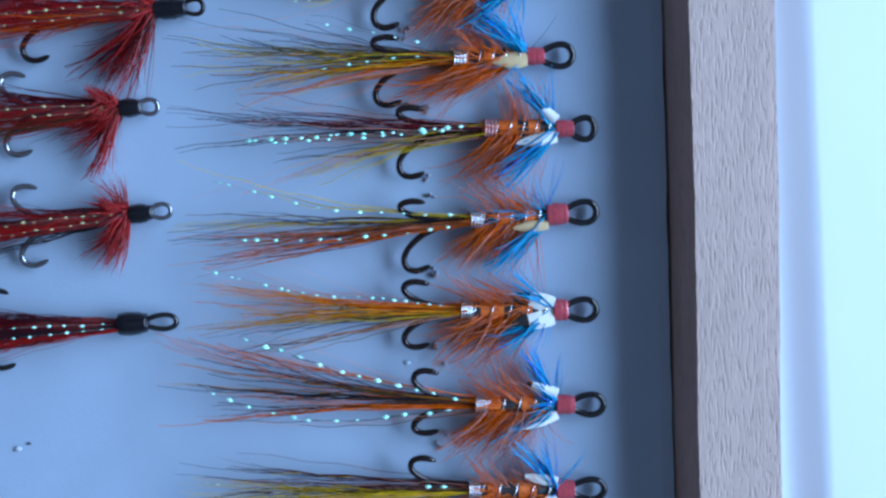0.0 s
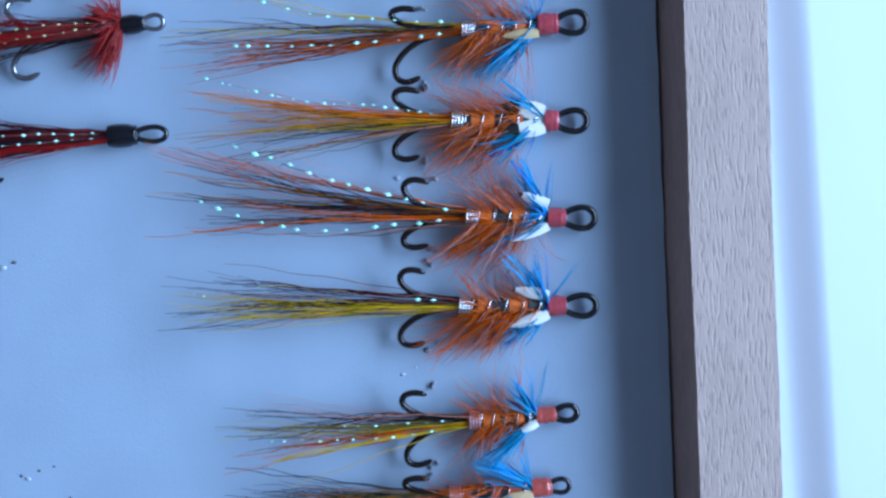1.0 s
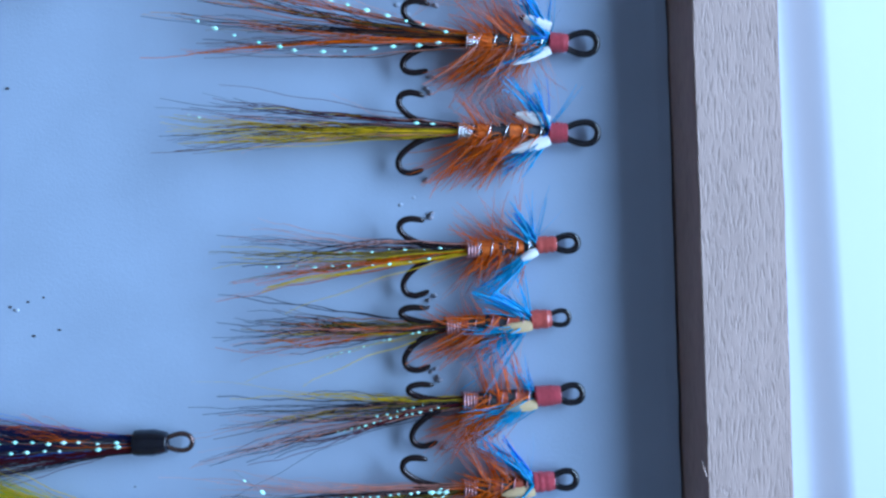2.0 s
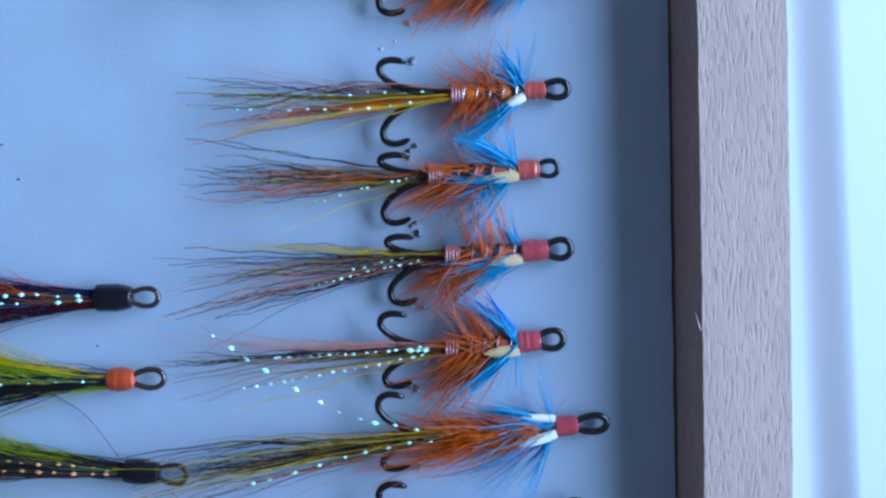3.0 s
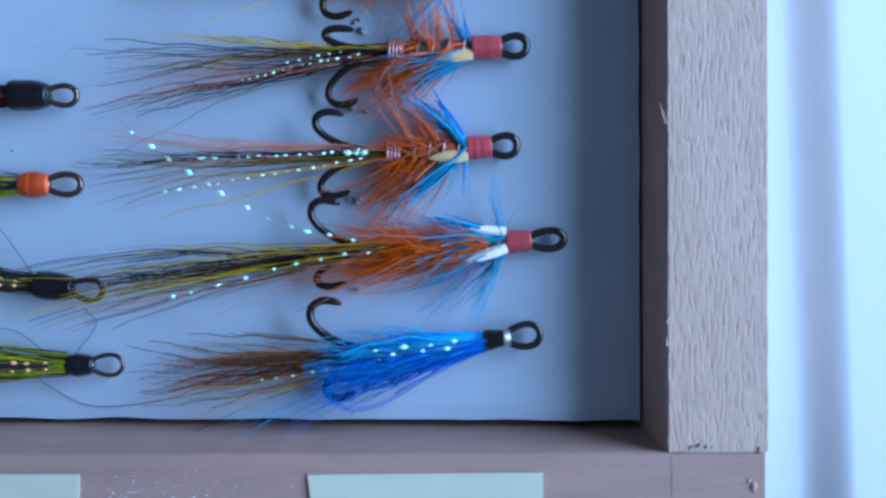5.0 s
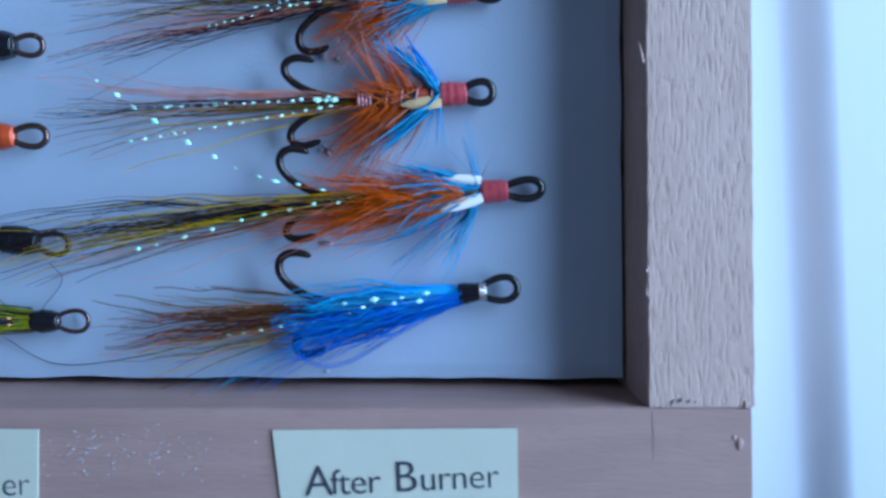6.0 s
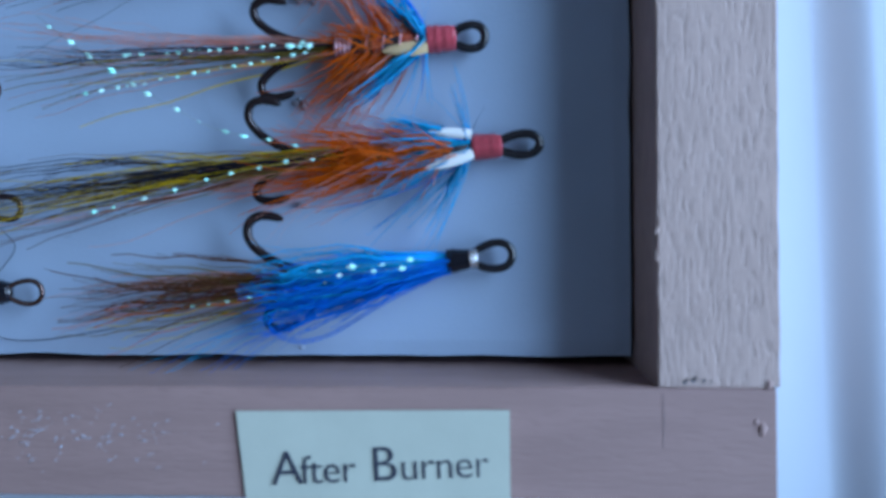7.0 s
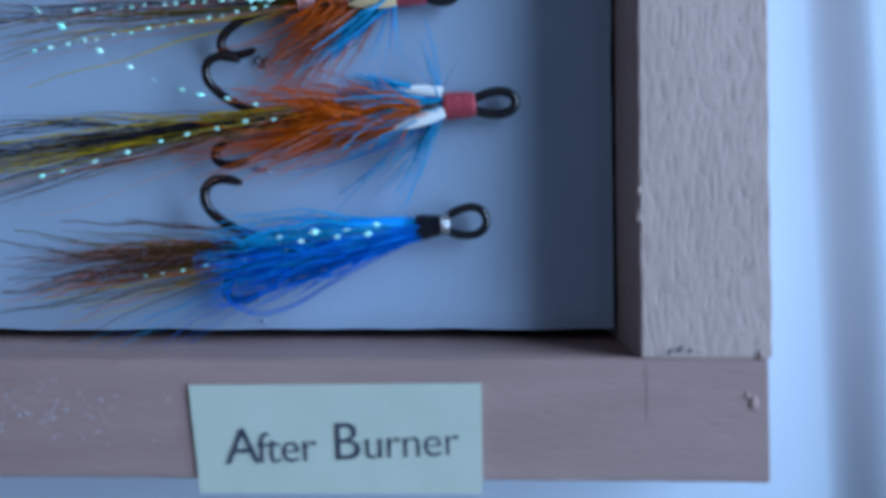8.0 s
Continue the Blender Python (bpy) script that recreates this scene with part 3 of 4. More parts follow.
def orange_fly(label, x, y, ang, eye, head, body, tails, bend_x, reach, eye_half=2.2, head_mat=None, head_r=1.15, tag="silver",
               down=(-45, 12, 9, 100), up=(45, 14, 6, 40), blues=(), over=(52, 7), cheeks=(), flashes=(), thick=0.50, floss=None, fat=1.0, ribbed=True, warm="orange 2.4 rust 0.5 salmon 0.7"):
    """A salmon fly with a mixed hair tail, orange hackle, blue throat and enamelled cheeks. tails: bunches of hair as
    (length, colours, fibres, spread, aim, bend); reach: how far the hook's two flat arms stand off; over: fibres lying over the body."""
    high = 2.3
    r = place("salmon_fly", label, x, y, ang, high, "orange and blue flies in a row")
    hook_eye(r, eye, eye_half, thick, BLACK_ENAMEL)
    wrapped_head(r, head, head_r * 0.98, head_r * 1.1, head_mat or RED_THREAD, "")
    b0, b1 = -head, -head - body
    prof = [(b0 + 0.1, 0.6)] + [(b0 - body * s, fat * 1.05 + fat * 0.25 * math.sin(3.1 * s) + 0.07 * rng.normal()) for s in np.linspace(0.03, 0.97, 20)] + [(b1, 0.5)]
    banded_body(r, prof, floss or ORANGE_FLOSS)
    if ribbed:
        coil("rib", r, b0 - 0.6, b1 + 1.6, 1.36 * fat, 4.5, 0.12, PINK_TINSEL if floss is RUST_FLOSS else SILVER, "fine wire rib")
    if tag:
        coil("tag", r, b1 + 1.9, b1 + 0.1, 1.3, 4, 0.22, SILVER if tag == "silver" else PINK_TINSEL, "wound tinsel tag")
    hook_arm(r, -bend_x, 14, reach[0], BRONZE)
    hook_arm(r, -bend_x, 188, reach[1], BRONZE)
    hook_arm(r, -bend_x + 1.0, 272, 5.0, BRONZE)
    for side, far in ((1, reach[0]), (-1, -reach[1])):
        tip = r.matrix_world @ Vector(((-bend_x + 4.3) * MM, (far + 0.3 * side) * MM, 0))
        TEARS.append((tip.x / MM, tip.y / MM))
    for length, mix, n, spread, aim, bend in tails:
        tail_hair(r, b1 + 0.5, length, mix, int(n * 0.88), spread, bend, 0.8, high, aim=aim)
    hackle(r, b0 - 1.0, b1 + 2.0, *down, warm, high, label="orange hackle fibres", curve=-0.5)
    hackle(r, b0 - 1.0, b1 + 2.0, down[0] * 1.2, down[1] * 1.6, down[2] * 1.15, int(down[3] * 0.35), "orange 1.6 rust 0.8 salmon 1.6", high, label="loose fine orange fibres", curve=-0.3, width=0.05, sway=0.16)
    hackle(r, b0 - 0.8, b1 + 3.0, *up, "orange 2.2 rust 0.9 salmon 1.5", high, label="sparse orange hackle fibres", rise=1.4, width=0.07, sway=0.14)
    hackle(r, b0 - 1.0, b1 + 2.4, 0, over[1] * 3.0, 5.5, over[0], "orange 2.4 rust 0.6", high, label="orange body hackle", rise=1.4, width=0.12)
    for a, fan, l, n in blues:
        hackle(r, b0 + 0.2, b0 - 0.9, a, fan, l, n, "blue 9 deepblue 1", high, name="throat", label="bright blue hackle fibres", rise=1.3, width=0.16 if n > 24 else 0.09, jitter=2.0, tuft=9, sway=0.06)
    hackle(r, b0, b0 - 1.5, 92, 20, 6.5, 5, "blue 1 navy 1", high, name="throat", label="stray dark blue fibres", rise=1.0, width=0.04)
    for side, l, w, turn, mat, dark in cheeks:
        cheek(r, b0 + 0.1, side, l, w, turn, mat, dark=dark)
    for pts, step, size in flashes:
        flash(r, [(-b1 + a, b, c) for a, b, c in pts], step, PEARL, size)
    return r


W, C = WHITE_F, CREAM_F
TEARS = []

orange_fly("salmon fly with orange hackle, red head and mixed hair tail", -19.0, 165.5, -1.0, 4.6, 2.6, 11.5,
           ((36, "salmon 1 black 2 olive 1 yellow 2 orange 2 salmon 1", 80, 2.8, 0, 0),), 24.6, (4.5, 6.8),
           down=(-46, 14, 9.5, 150), blues=((45, 8, 7, 40), (-45, 8, 10, 60), (-85, 12, 8, 8)), flashes=((((1, 0.3, 1), (10, -2.0, 1.2), (22, -3.0, 1)), 2.9, 0.30),))
orange_fly("salmon fly with yellow and black tail, cream cheek and blue tuft", -19.2, 153.9, -1.0, 4.7, 2.6, 10.8,
           ((38, "salmon 1 black 3 claret 0.8 brown 1", 34, 2.2, 4, 0.03), (35, "olive 1.2 yellow 4.5 gold 1 orange 1 salmon 1.2", 78, 2.3, -3, -0.04)), 24.7, (3.4, 6.4),
           blues=((44, 7, 8.5, 70), (80, 9, 9, 8), (-28, 10, 5.5, 14)), cheeks=((-0.5, 5.2, 1.1, 2, C, 0),), down=(-30, 10, 11, 150), up=(52, 18, 7, 50),
           flashes=((((3, 0.4, 1), (11, 0.0, 1.3), (22, -1.5, 1)), 3.4, 0.38), (((3, 1.8, 1), (11, 3.8, 1.2), (21, 6.0, 1)), 3.4, 0.30)))
orange_fly("salmon fly with dark tail, bright flash strands and white cheeks", -15.3, 143.2, -2.5, 3.6, 2.6, 10.7,
           ((41, "salmon 1 claret 2 black 3 brown 1.4 black 1 salmon 0.8", 66, 1.9, 1, -0.01), (27, "yellow 1", 20, 0.6, -8, -0.09), (34, "salmon 1.5 brown 1", 14, 3.2, 2, 0.0)), 25.6, (3.2, 7.0), tag="pink",
           blues=((58, 6, 7.5, 44), (88, 10, 8, 8), (-46, 7, 9, 60)), cheeks=((-1.2, 6.0, 0.9, 9, W, 0), (1.3, 4.0, 0.7, -35, W, 0.4)),
           up=(82, 15, 6.5, 46), down=(-56, 10, 9.5, 130), flashes=((((2, 0.4, 1.3), (15, -0.5, 1.4), (35, -1.6, 1.2)), 2.0, 0.42), (((4, 0.0, 1.3), (17, -1.0, 1.4), (31, -2.0, 1.2)), 3.0, 0.36)))
orange_fly("salmon fly with orange tail, silver tag, cream cheek and blue throat", -16.6, 130.8, 1.1, 4.8, 3.1, 11.5,
           ((40, "olive 1.6 yellow 1 black 1.8 brown 1 orange 3 rust 1 salmon 1.6 claret 0.7", 96, 2.4, 0, 0.0), (38, "yellow 1", 4, 0.5, 5, 0.1)), 24.6, (3.5, 7.2), head_r=1.5,
           blues=((40, 8, 5, 12), (88, 14, 7, 10), (-46, 7, 9, 64), (2, 5, 8.5, 20)), cheeks=((-1.4, 5.4, 0.75, 2, C, 0),), down=(-62, 12, 9.0, 150), up=(34, 14, 8, 60),
           flashes=((((1, 0.8, 1), (12, 2.0, 1.3), (22, 3.4, 1.3), (37, 8.4, 1)), 3.2, 0.36), (((1, -0.5, 1), (10, -1.2, 1.2), (22, -1.3, 1.2), (34, -0.5, 1)), 3.3, 0.36)))
orange_fly("salmon fly with golden tail, silver tag and black and white cheeks", -17.1, 116.4, -2.6, 4.8, 2.2, 14.0,
           ((37, "salmon 1.2 orange 1.6 rust 1 brown 0.8 gold 3 yellow 3.2 olive 0.8 salmon 1", 100, 2.0, 0, 0.0), (38, "black 2 claret 1 salmon 1", 18, 1.6, -4, -0.06)), 24.4, (4.6, 5.8), head_r=1.5,
           blues=((36, 6, 6.5, 34), (-44, 9, 9, 44), (-80, 10, 6, 6)), cheeks=((0.95, 6.6, 1.30, -11, W, 0.42), (-0.85, 6.6, 1.30, 9, W, 0.42)), down=(-46, 12, 9.5, 170), up=(36, 11, 9, 70),
           flashes=((((1, 0.7, 1), (12, 2.1, 1.3), (22, 2.7, 1.2), (37, 6.2, 1)), 1.9, 0.30),))
orange_fly("salmon fly with long fanned tail and two arcs of pearl flash", -16.6, 101.9, -3.2, 4.9, 2.7, 12.5,
           ((43, "salmon 1.8 olive 1 orange 1.6 black 2.4 gold 1.2 orange 2 brown 1.4 salmon 2", 112, 3.2, 0, 0.0),), 24.2, (5.5, 4.8), head_r=1.35,
           blues=((66, 9, 7.5, 50), (5, 26, 3.2, 50), (-44, 9, 9, 44), (100, 9, 7, 8)), cheeks=((-1.3, 6.0, 0.7, 22, W, 0), (2.0, 5.0, 0.8, -18, W, 0.2)), down=(-50, 12, 9.5, 150), up=(44, 12, 8, 70),
           flashes=((((1, 0.6, 1), (12, 3.2, 1.3), (22, 6.0, 1.3), (35, 10.2, 1)), 3.0, 0.42), (((2, -0.5, 1), (11, -1.4, 1.2), (21, -2.4, 1.3), (31, -1.0, 1.2), (40, 2.0, 1)), 3.3, 0.42)))
orange_fly("salmon fly with yellow and black tail and two white cheeks", -17.1, 88.7, -2.6, 5.1, 2.7, 13.6,
           ((41, "black 3.4 claret 0.8 olive 1.2 yellow 4 brown 0.6", 96, 1.9, 0, 0.0), (38, "salmon 2 brown 1 black 0.6", 22, 3.0, -2, 0.0)), 24.8, (5.6, 6.2), head_r=1.45,
           blues=((64, 10, 8, 40), (95, 10, 7, 8), (-52, 9, 8.5, 36)), cheeks=((1.6, 5.6, 0.85, -10, W, 0.15), (-1.2, 6.0, 0.85, 18, W, 0)), down=(-52, 13, 9.0, 150), up=(48, 14, 7, 50),
           flashes=((((2, 0.9, 1), (6, 1.0, 1.2)), 2.8, 0.36), (((37, 1.4, 1.2), (39.5, 1.8, 1)), 1.3, 0.26)))
orange_fly("smaller salmon fly with short brown tail and wide open hook", -19.2, 72.4, 1.8, 3.7, 3.0, 10.4,
           ((34, "salmon 1 black 1.8 olive 1 brown 1.5 orange 1.6 olive 1.4 yellow 0.8 black 1 salmon 1.6", 92, 2.1, 0, 0.0),), 22.9, (5.2, 6.4), eye_half=1.75, head_r=1.15, head_mat=PINK_THREAD,
           blues=((62, 10, 5.5, 50), (95, 12, 7, 8), (-42, 7, 9, 54)), cheeks=((-0.9, 3.2, 0.6, 22, W, 0.2),), down=(-58, 14, 6.5, 70), up=(66, 16, 8, 34), tag="pink",
           flashes=((((2, 0.3, 1), (10, 0.6, 1.2), (20, 0.8, 1)), 2.6, 0.24), (((4, -0.8, 1), (14, -1.4, 1.2), (30, -0.6, 1)), 2.7, 0.28)))
orange_fly("small salmon fly with orange head and fanned dark tail", -20.3, 61.4, 2.1, 3.1, 3.0, 12.7,
           ((32, "black 4 olive 1.2 brown 1", 44, 1.6, 3, 0.05), (31, "olive 0.8 orange 2.4 salmon 3 yellow 0.6 black 0.6", 58, 2.3, -3, -0.01)), 22.0, (3.2, 6.4), eye_half=1.55, head_r=1.3, head_mat=PINK_THREAD,
           blues=((36, 7, 7.0, 66), (-36, 10, 10.5, 48), (80, 14, 8, 6)), cheeks=((-0.7, 5, 0.8, 4, C, 0),), down=(-44, 18, 9, 80), up=(74, 14, 6.5, 26), thick=0.40, tag="pink", floss=RUST_FLOSS,
           flashes=((((1, -0.2, 1), (8, -1.2, 1.3), (18, -3.4, 1)), 1.1, 0.22),))
orange_fly("salmon fly with yellow-olive split tail, cream cheek and pink tag", -19.3, 50.1, 2.2, 3.8, 3.7, 10.9,
           ((37, "yellow 2 black 1.8 olive 1.4 yellow 1.2 salmon 0.8", 46, 1.2, 2, 0.0), (37, "salmon 1.2 brown 1.6 black 1.8 claret 0.8 salmon 1.4", 48, 1.8, -4, -0.05)), 22.3, (3.2, 6.4), eye_half=1.9, head_r=1.4,
           blues=((80, 14, 4.5, 18), (-30, 7, 8.5, 54), (75, 12, 9, 6)), cheeks=((-1.0, 5.2, 0.75, 3, C, 0),), down=(-40, 11, 10, 110), up=(74, 13, 8.5, 64), tag="pink", floss=RUST_FLOSS,
           flashes=((((3, -0.5, 1), (9, -1.2, 1.3), (19, -3.2, 1)), 1.2, 0.24), (((5, 0.2, 1), (13, -1.0, 1.2)), 1.5, 0.2)))
orange_fly("salmon fly with sparse tail full of pearl flash, cream cheek", -20.6, 37.4, 3.0, 3.8, 3.1, 10.5,
           ((40, "salmon 1.4 brown 1.2 black 2 claret 0.7 olive 1 yellow 1 salmon 1.6", 74, 2.5, 0, 0.01),), 22.1, (5.6, 5.1), eye_half=1.9, head_r=1.4,
           blues=((57, 6, 7.5, 66), (-42, 6, 10, 50), (-85, 9, 8, 6)), cheeks=((-1.0, 5.0, 0.8, 2, C, 0),), down=(-42, 11, 10, 120), up=(62, 12, 9.5, 84), tag="pink", floss=RUST_FLOSS,
           flashes=((((1, 0.4, 1), (12, 0.3, 1.3), (24, 0.4, 1)), 1.4, 0.28), (((2, -0.6, 1), (12, -1.8, 1.3), (30, -3.6, 1)), 1.7, 0.28), (((2, 0, 1.2), (5, 0.2, 1.2)), 1.0, 0.4)))
orange_fly("large salmon fly with bright orange body, white cheeks and olive-black tail", -15.6, 25.4, 3.1, 4.7, 3.2, 14.5,
           ((43, "yellow 2.2 olive 1.6 black 3.4 olive 1.4 black 1.4 brown 1.2", 92, 1.7, -2, -0.02), (40, "salmon 1 brown 1.4 black 1 salmon 0.8", 26, 2.8, -4, 0.0)), 27.6, (6.8, 4.4), head_r=1.3, floss=HAIR["orange"], fat=1.15, ribbed=False, eye_half=1.75,
           blues=((14, 6, 10, 40), (3, 9, 9, 40), (80, 12, 8, 6), (-62, 9, 11, 22), (-36, 7, 15, 16), (-8, 6, 8, 12)), cheeks=((1.35, 5.2, 0.55, -7, W, 0), (-0.7, 5.6, 0.68, 15, W, 0)), down=(-16, 6, 14, 120), up=(15, 8, 13, 80), over=(330, 6), tag="",
           warm="orange 4 rust 0.3 gold 0.4",
           flashes=((((2, 0.6, 1.3), (12.4, 3.4, 1.4), (17.4, 6.0, 1.4), (23.9, 10.3, 1.3), (29, 14.2, 1.2), (33.6, 18.2, 1.0)), 3.0, 0.42), (((1, -0.3, 1.6), (9, -0.8, 1.5), (15, -1.8, 1.3), (29, -4.8, 1.0)), 3.2, 0.38)))


def blue_fly():
    r = place("salmon_fly", "bright blue hair-wing fly with brown tail and black head", -18.5, 13.1, 6.7, 2.6, "blue fly beside the bottom rail")
    hook_eye(r, 4.5, 2.0, 0.46, BLACK_ENAMEL)
    wrapped_head(r, 3.1, 0.85, 1.35, BLACK_THREAD, "glossy black thread head")
    coil("collar", r, 0.1, -0.7, 0.95, 3, 0.24, SILVER, "silver wire turns behind the eye")
    lathe("body", r, [(-2.9, 1.1), (-5, 1.45), (-8, 1.75), (-11, 1.9), (-14, 1.7), (-16.5, 1.2), (-18.5, 0.4)], BLUE_FLOSS, "packed bright blue dubbing", squash=0.8)
    hook_arm(r, -24.6, 8, 7.6, BRONZE, 1.1, 0.52)
    hook_arm(r, -24.0, 190, 5.2, BRONZE)
    hook_arm(r, -23.6, 272, 5.0, BRONZE)
    tail_hair(r, -14, 31, "claret 1.2 salmon 1.6 brown 3 olive 1.6 orange 0.8 yellow 0.5", 130, 1.9, 0.03, 0.5, 2.6, aim=1, ordered=False, clumps=24)
    tail_hair(r, -2.8, 21, "blue 4 deepblue 4", 260, 0.95, 0.0, 1.6, 2.6, "wing", "dense bright blue hair wing", 0.11, 0.9, aim=-1, clumps=30)
    tail_hair(r, -2.8, 21, "blue 1 deepblue 4", 200, 1.05, 0.02, 1.0, 2.6, "wing", "deep blue hair underwing", 0.10, 1.0, aim=-8, clumps=26)
    tail_hair(r, -4, 34, "deepblue 3 blue 1", 26, 0.8, -0.20, 0.6, 2.6, "wing", "long stray blue fibres", 0.06, 0.6, aim=-5)
    tail_hair(r, -3, 20, "blue 1", 12, 1.3, 0.03, 0.8, 2.6, "wing", "fine stray blue fibres", 0.05, 0.8, aim=5)
    # lower hair turned back in a loop round the hook
    for q in (0.0, 0.5, 1.0):
        line = smooth_line([(-x * MM, (o - 0.4 * q) * MM, (0.2 + 0.3 * q) * MM) for x, o in ((5, -1.4), (11, -3.6), (17, -6.2), (21, -6.4), (23.5, -4.6), (22.5, -2.6))], 26)
        raw("wing", *tube(line, 0.05 * MM, 5), HAIR["deepblue"], r, "looped blue fibre")
    for pts in (((5, 0.5, 1.9), (10, 0.6, 2.2), (18, 0.7, 2.0)), ((6, -0.1, 1.9), (11, -0.1, 2.2), (17, 0.0, 2.0))):
        flash(r, [(a, o, c + 0.9) for a, o, c in pts], 3.4, PEARL, 0.44)
    flash(r, ((15, -0.5, 1.6), (24, -1.2, 1.4), (33, -1.4, 1.1)), 2.2, PEARL, 0.22)


blue_fly()


def dark_fly(label, x, y, ang, eye, head, group, wing, n_wing=260, wing_l=38, spread=1.6, bend=0.0, head_mat=None, head_r=1.3, eye_half=1.5, thick=0.36, floss=None,
             collar=None, flash_mat=None, rows=2, tint=STEEL, hook_x=-28, size=0.3, second=None, step=2.6):
    high = 2.3
    r = place("salmon_fly", label, x, y, ang, high, group)
    hook_eye(r, eye, eye_half, thick, tint)
    wrapped_head(r, head, head_r * 0.85, head_r, head_mat or BLACK_THREAD, "", 0.32)
    lathe("body", r, [(-head + 0.1, 0.8), (-head - 3, 1.35), (-head - 9, 1.5), (-head - 15, 1.3), (-head - 19, 0.7)], floss or BLACK_FLOSS)
    for t in (-14, 194):
        hook_arm(r, hook_x - 2.9, t, 6.2, tint, thick=0.45)
    tail_hair(r, -head + 0.2, wing_l, wing, n_wing, spread, bend, 1.0, high, "wing", "", 0.07, 1.05, clumps=30)
    if second:
        tail_hair(r, -head + 0.2, *second, 1.0, high, "wing", "", 0.07, 0.9, clumps=26)
    if collar:
        mix, dn, n = collar
        hackle(r, -head + 0.3, -head - 1.4, -56, 15, dn, int(n * 0.5), mix, high, label="red collar hackle", curve=-0.6, tuft=14)
        hackle(r, -head + 0.3, -head - 1.4, -78, 6, dn * 1.15, 12, mix, high, label="stray red fibres", width=0.05)
        hackle(r, -head + 0.3, -head - 1.4, 62, 22, dn * 0.55, n // 4, mix, high, label="red collar hackle", rise=1.4)
        hackle(r, -head + 0.3, -head - 1.6, 5, 30, 3.0, n // 2, mix, high, label="red collar hackle", rise=2.2)
    for i in range(rows):
        o = (i - (rows - 1) / 2) * 1.3
        flash(r, ((head + 0.6, o * 0.4, 1.5), (head + 10, o, 1.95), (head + 22, o * 1.2 - 0.3, 1.7)), step, flash_mat or GOLD, size)
    return r


RED = "red and claret flies in a row"
DARK = "dark winged flies in a row"
dark_fly("red hackled fly with claret body, black head and bronze hook", -71.1, 163.6, 1.0, 2.9, 4.6, RED, "claret 2.5 red 4 orange 1 red 2", 240, 34, 2.4, 0.0, collar=("red 4 claret 2.4", 12.5, 420), floss=RED_FLOSS, hook_x=-22, tint=BRONZE)
dark_fly("small red hackled fly with gold flash and steel hook", -78.9, 149.5, 0.2, 2.9, 3.1, RED, "claret 2 red 4.5 brown 1", 220, 33, 2.0, 0.0, collar=("red 6 claret 1", 8.5, 300), floss=RED_FLOSS, head_r=1.15, hook_x=-18, tint=GREY_STEEL)
dark_fly("small red hackled fly with ribbed claret body and long stray fibres", -78.4, 133.9, 3.7, 3.1, 3.6, RED, "claret 2 red 4.5 brown 1 black 0.6", 220, 33, 2.0, 0.0, collar=("red 6 claret 1", 8.5, 320), floss=RED_FLOSS, head_r=1.2, hook_x=-18, step=2.2, tint=GREY_STEEL)
dark_fly("dark claret hair-wing fly with pearl flash and bulky black head", -80.5, 117.2, 0.4, 4.8, 4.3, RED, "claret 4 black 2 red 1.6", 360, 40, 3.4, -0.01, head_r=1.55, eye_half=1.6, thick=0.42, flash_mat=PEARL, tint=BLACK_ENAMEL, hook_x=-22, floss=RED_FLOSS)
dark_fly("navy hair-wing fly with rust feather and glossy black head", -78.1, 44.6, -0.8, 4.1, 5.0, DARK, "navy 5 black 2 deepblue 0.9 claret 1.2", 360, 38, 2.6, 0.02, head_r=1.75, eye_half=1.75, thick=0.38, flash_mat=PEARL, size=0.36, floss=BLACK_FLOSS, second=(20, "rust 3 brown 2", 70, 0.8, 0.11))
dark_fly("black and navy hair-wing fly with orange thread head", -78.1, 33.0, 0.0, 4.6, 3.7, DARK, "navy 4 black 4", 380, 36, 2.8, -0.03, head_mat=ORANGE_THREAD, head_r=1.45, eye_half=1.85, thick=0.42, flash_mat=PEARL, rows=1, step=4.0, size=0.25, second=(36, "yellow 1 green 5 black 0.4", 190, 2.2, 0.20))
dark_fly("olive and black fly with copper flash ribs and black head", -75.0, 19.5, -6.1, 4.3, 4.8, DARK, "black 5 brown 1 olive 0.6", 240, 36, 2.0, -0.03, head_r=1.6, eye_half=1.8, thick=0.36, flash_mat=COPPER, second=(34, "green 4 olive 1 black 1", 70, 1.6, 0.17), size=0.36, step=2.4)
dark_fly("yellow-green hair-wing fly with copper flash and black head", -72.3, 9.5, 0.0, 4.1, 3.5, DARK, "black 3 brown 2 olive 1", 190, 34, 1.4, -0.02, head_r=1.2, eye_half=1.75, thick=0.30, flash_mat=COPPER, second=(34, "yellow 1.5 green 5 olive 0.5", 200, 1.6, 0.10), size=0.36, step=2.2)


def loose_hair(pts):
    root_line = smooth_line([(x * MM, y * MM, foam_z(x * MM) + z * MM) for x, y, z in pts], 24)
    ob = raw("loose_hair", *tube(root_line, 0.05 * MM, 3), HAIR["black"])
    tagged(ob, "single loose dark hair lying across the foam", "hair", "loose hairs")


loose_hair(((-92, 31.5, 0.2), (-86, 28, 0.6), (-80.5, 21.5, 1.5)))
loose_hair(((-73.5, 16.8, 1.5), (-72.5, 14.5, 0.4), (-75.0, 10.8, 1.2)))
loose_hair(((-92, 12.6, 0.3), (-84, 14, 0.5), (-77, 9.5, 1.4)))
loose_hair(((-80, 7.4, 0.9), (-73, 3.9, 0.2), (-62, 5.0, 0.2), (-54, 7.0, 0.8)))


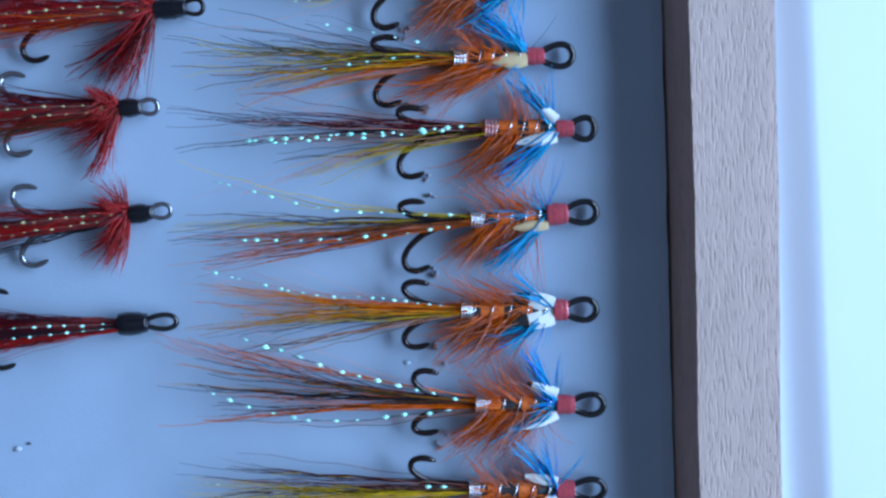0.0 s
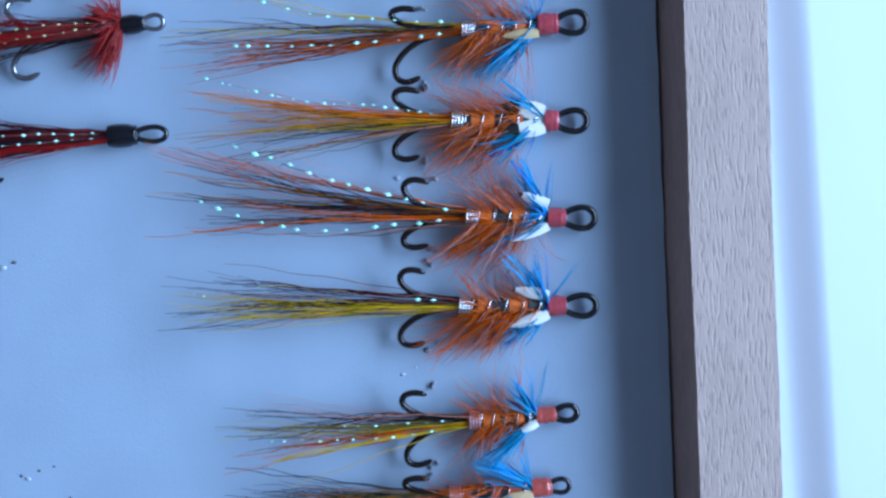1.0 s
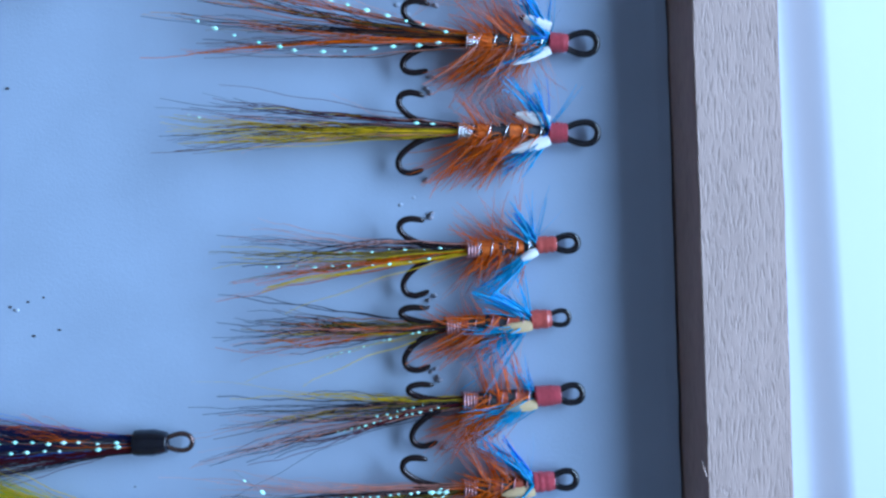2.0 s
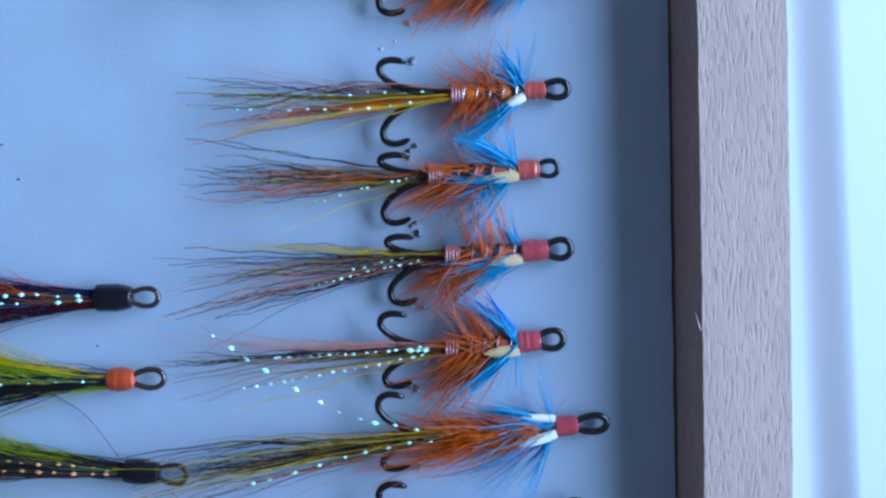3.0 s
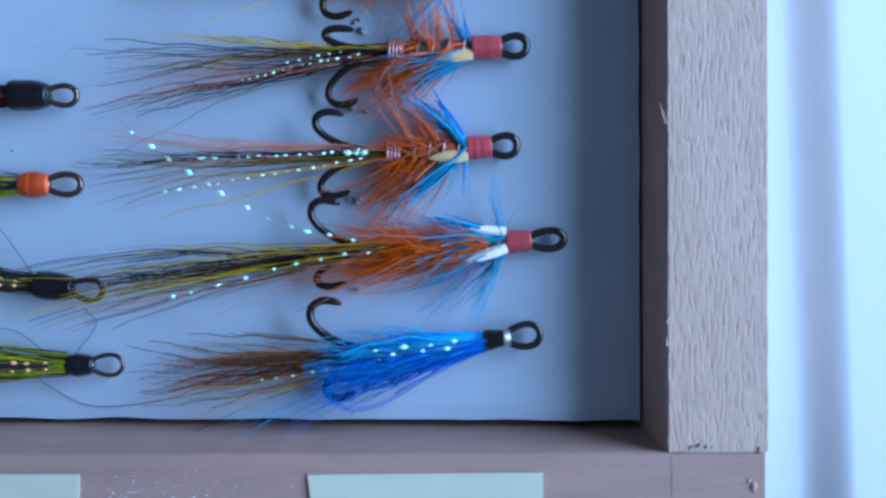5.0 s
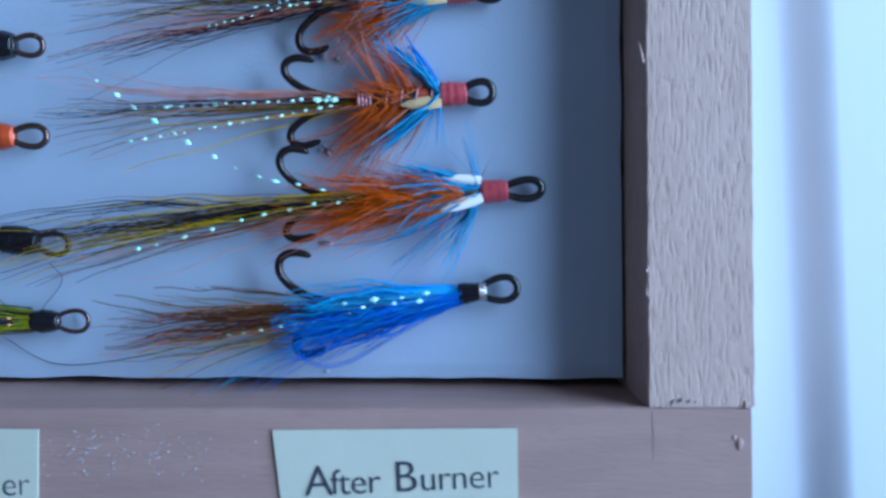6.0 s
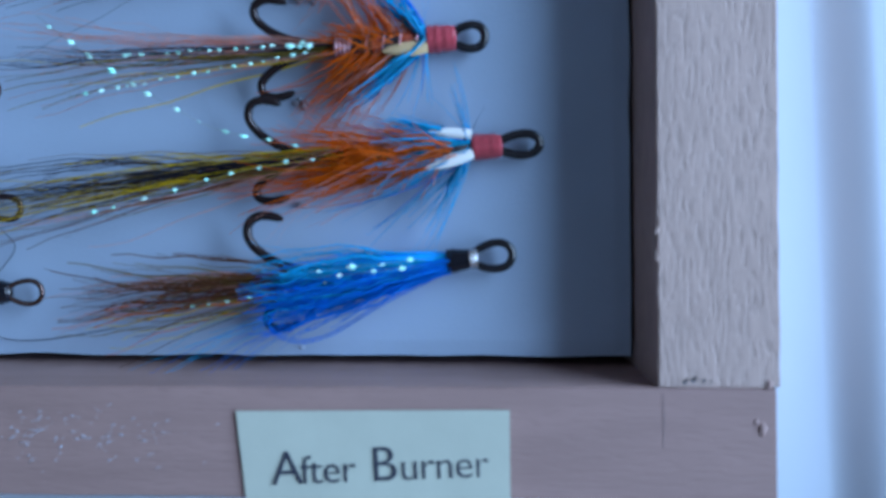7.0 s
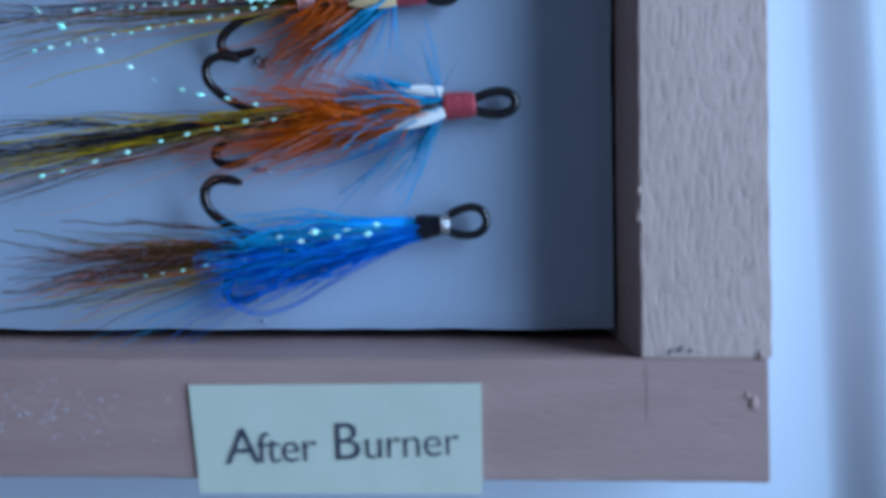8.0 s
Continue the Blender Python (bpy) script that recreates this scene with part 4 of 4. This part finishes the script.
def foam_mark(x, y, r, mat, label, cat):
    """A pinprick with a raised torn lip, or a crumb, on the foam."""
    bm = bmesh.new()
    bmesh.ops.create_icosphere(bm, subdivisions=2, radius=1)
    for v in bm.verts:
        k = 1 + 0.4 * noise.noise(v.co * 1.7 + Vector((x, y, 0)))
        v.co = Vector((v.co.x * r * 1.2 * k, v.co.y * r * 0.8 * k, v.co.z * r * 0.28 * k)) * MM
    ob = part("foam_crumb" if mat is not GRAPHITE else "pinprick", bm, mat, smooth=True)
    ob.location = (x * MM, y * MM, foam_z(x * MM) + r * 0.2 * MM)
    tagged(ob, label, cat, "marks on the foam")


for x, y, r in ((-101.2, 98.7, 0.4), (-102, 65.5, 0.35), (-99.2, 66.2, 0.3), (-96.8, 66.8, 0.25), (-98.5, 61, 0.35), (-94.5, 61.8, 0.3), (-83.8, 37.6, 0.2)):
    foam_mark(x, y, r * 0.7, GRAPHITE, "small dark pinprick in pale blue foam", "pinprick")


def foam_tear(x, y):
    """A few pale flakes torn up where a hook point enters the foam."""
    verts, faces = [], []
    for _ in range(3):
        cx, cy, b = rng.normal(0.2, 0.5), rng.normal(0, 0.5), len(verts)
        a, r = rng.uniform(0, 6.28), rng.uniform(0.3, 0.65)
        ring = [(cx + r * (1.0 if k % 3 else 0.6) * math.cos(a + 0.785 * k), cy + r * 0.7 * math.sin(a + 0.785 * k)) for k in range(8)]
        verts += [(p * MM, q * MM, -0.1 * MM) for p, q in ring] + [(p * 0.6 * MM, q * 0.6 * MM, (0.45 + 0.2 * rng.normal()) * MM) for p, q in ring]
        faces += [(b + k, b + (k + 1) % 8, b + 8 + (k + 1) % 8, b + 8 + k) for k in range(8)] + [tuple(b + 8 + k for k in range(8))]
    ob = raw("foam_tear", verts, faces, TORN)
    ob.location = (x * MM, y * MM, foam_z(x * MM))
    tagged(ob, "torn pale foam flakes round a hook point", "foam tear", "marks on the foam")


for x, y in TEARS:
    foam_tear(x, y)
for x, y, r in ((-38.3, 3.1, 0.45), (-42, 79, 0.5), (-40, 80, 0.4), (-41.5, 109, 0.7), (-40.0, 107.5, 0.6), (-58, 68.5, 0.3), (-103, 97.9, 0.8), (-101, 65, 0.6)):
    foam_mark(x, y, r * 0.6, DUST, "small pale crumb of glue on the foam", "crumb")
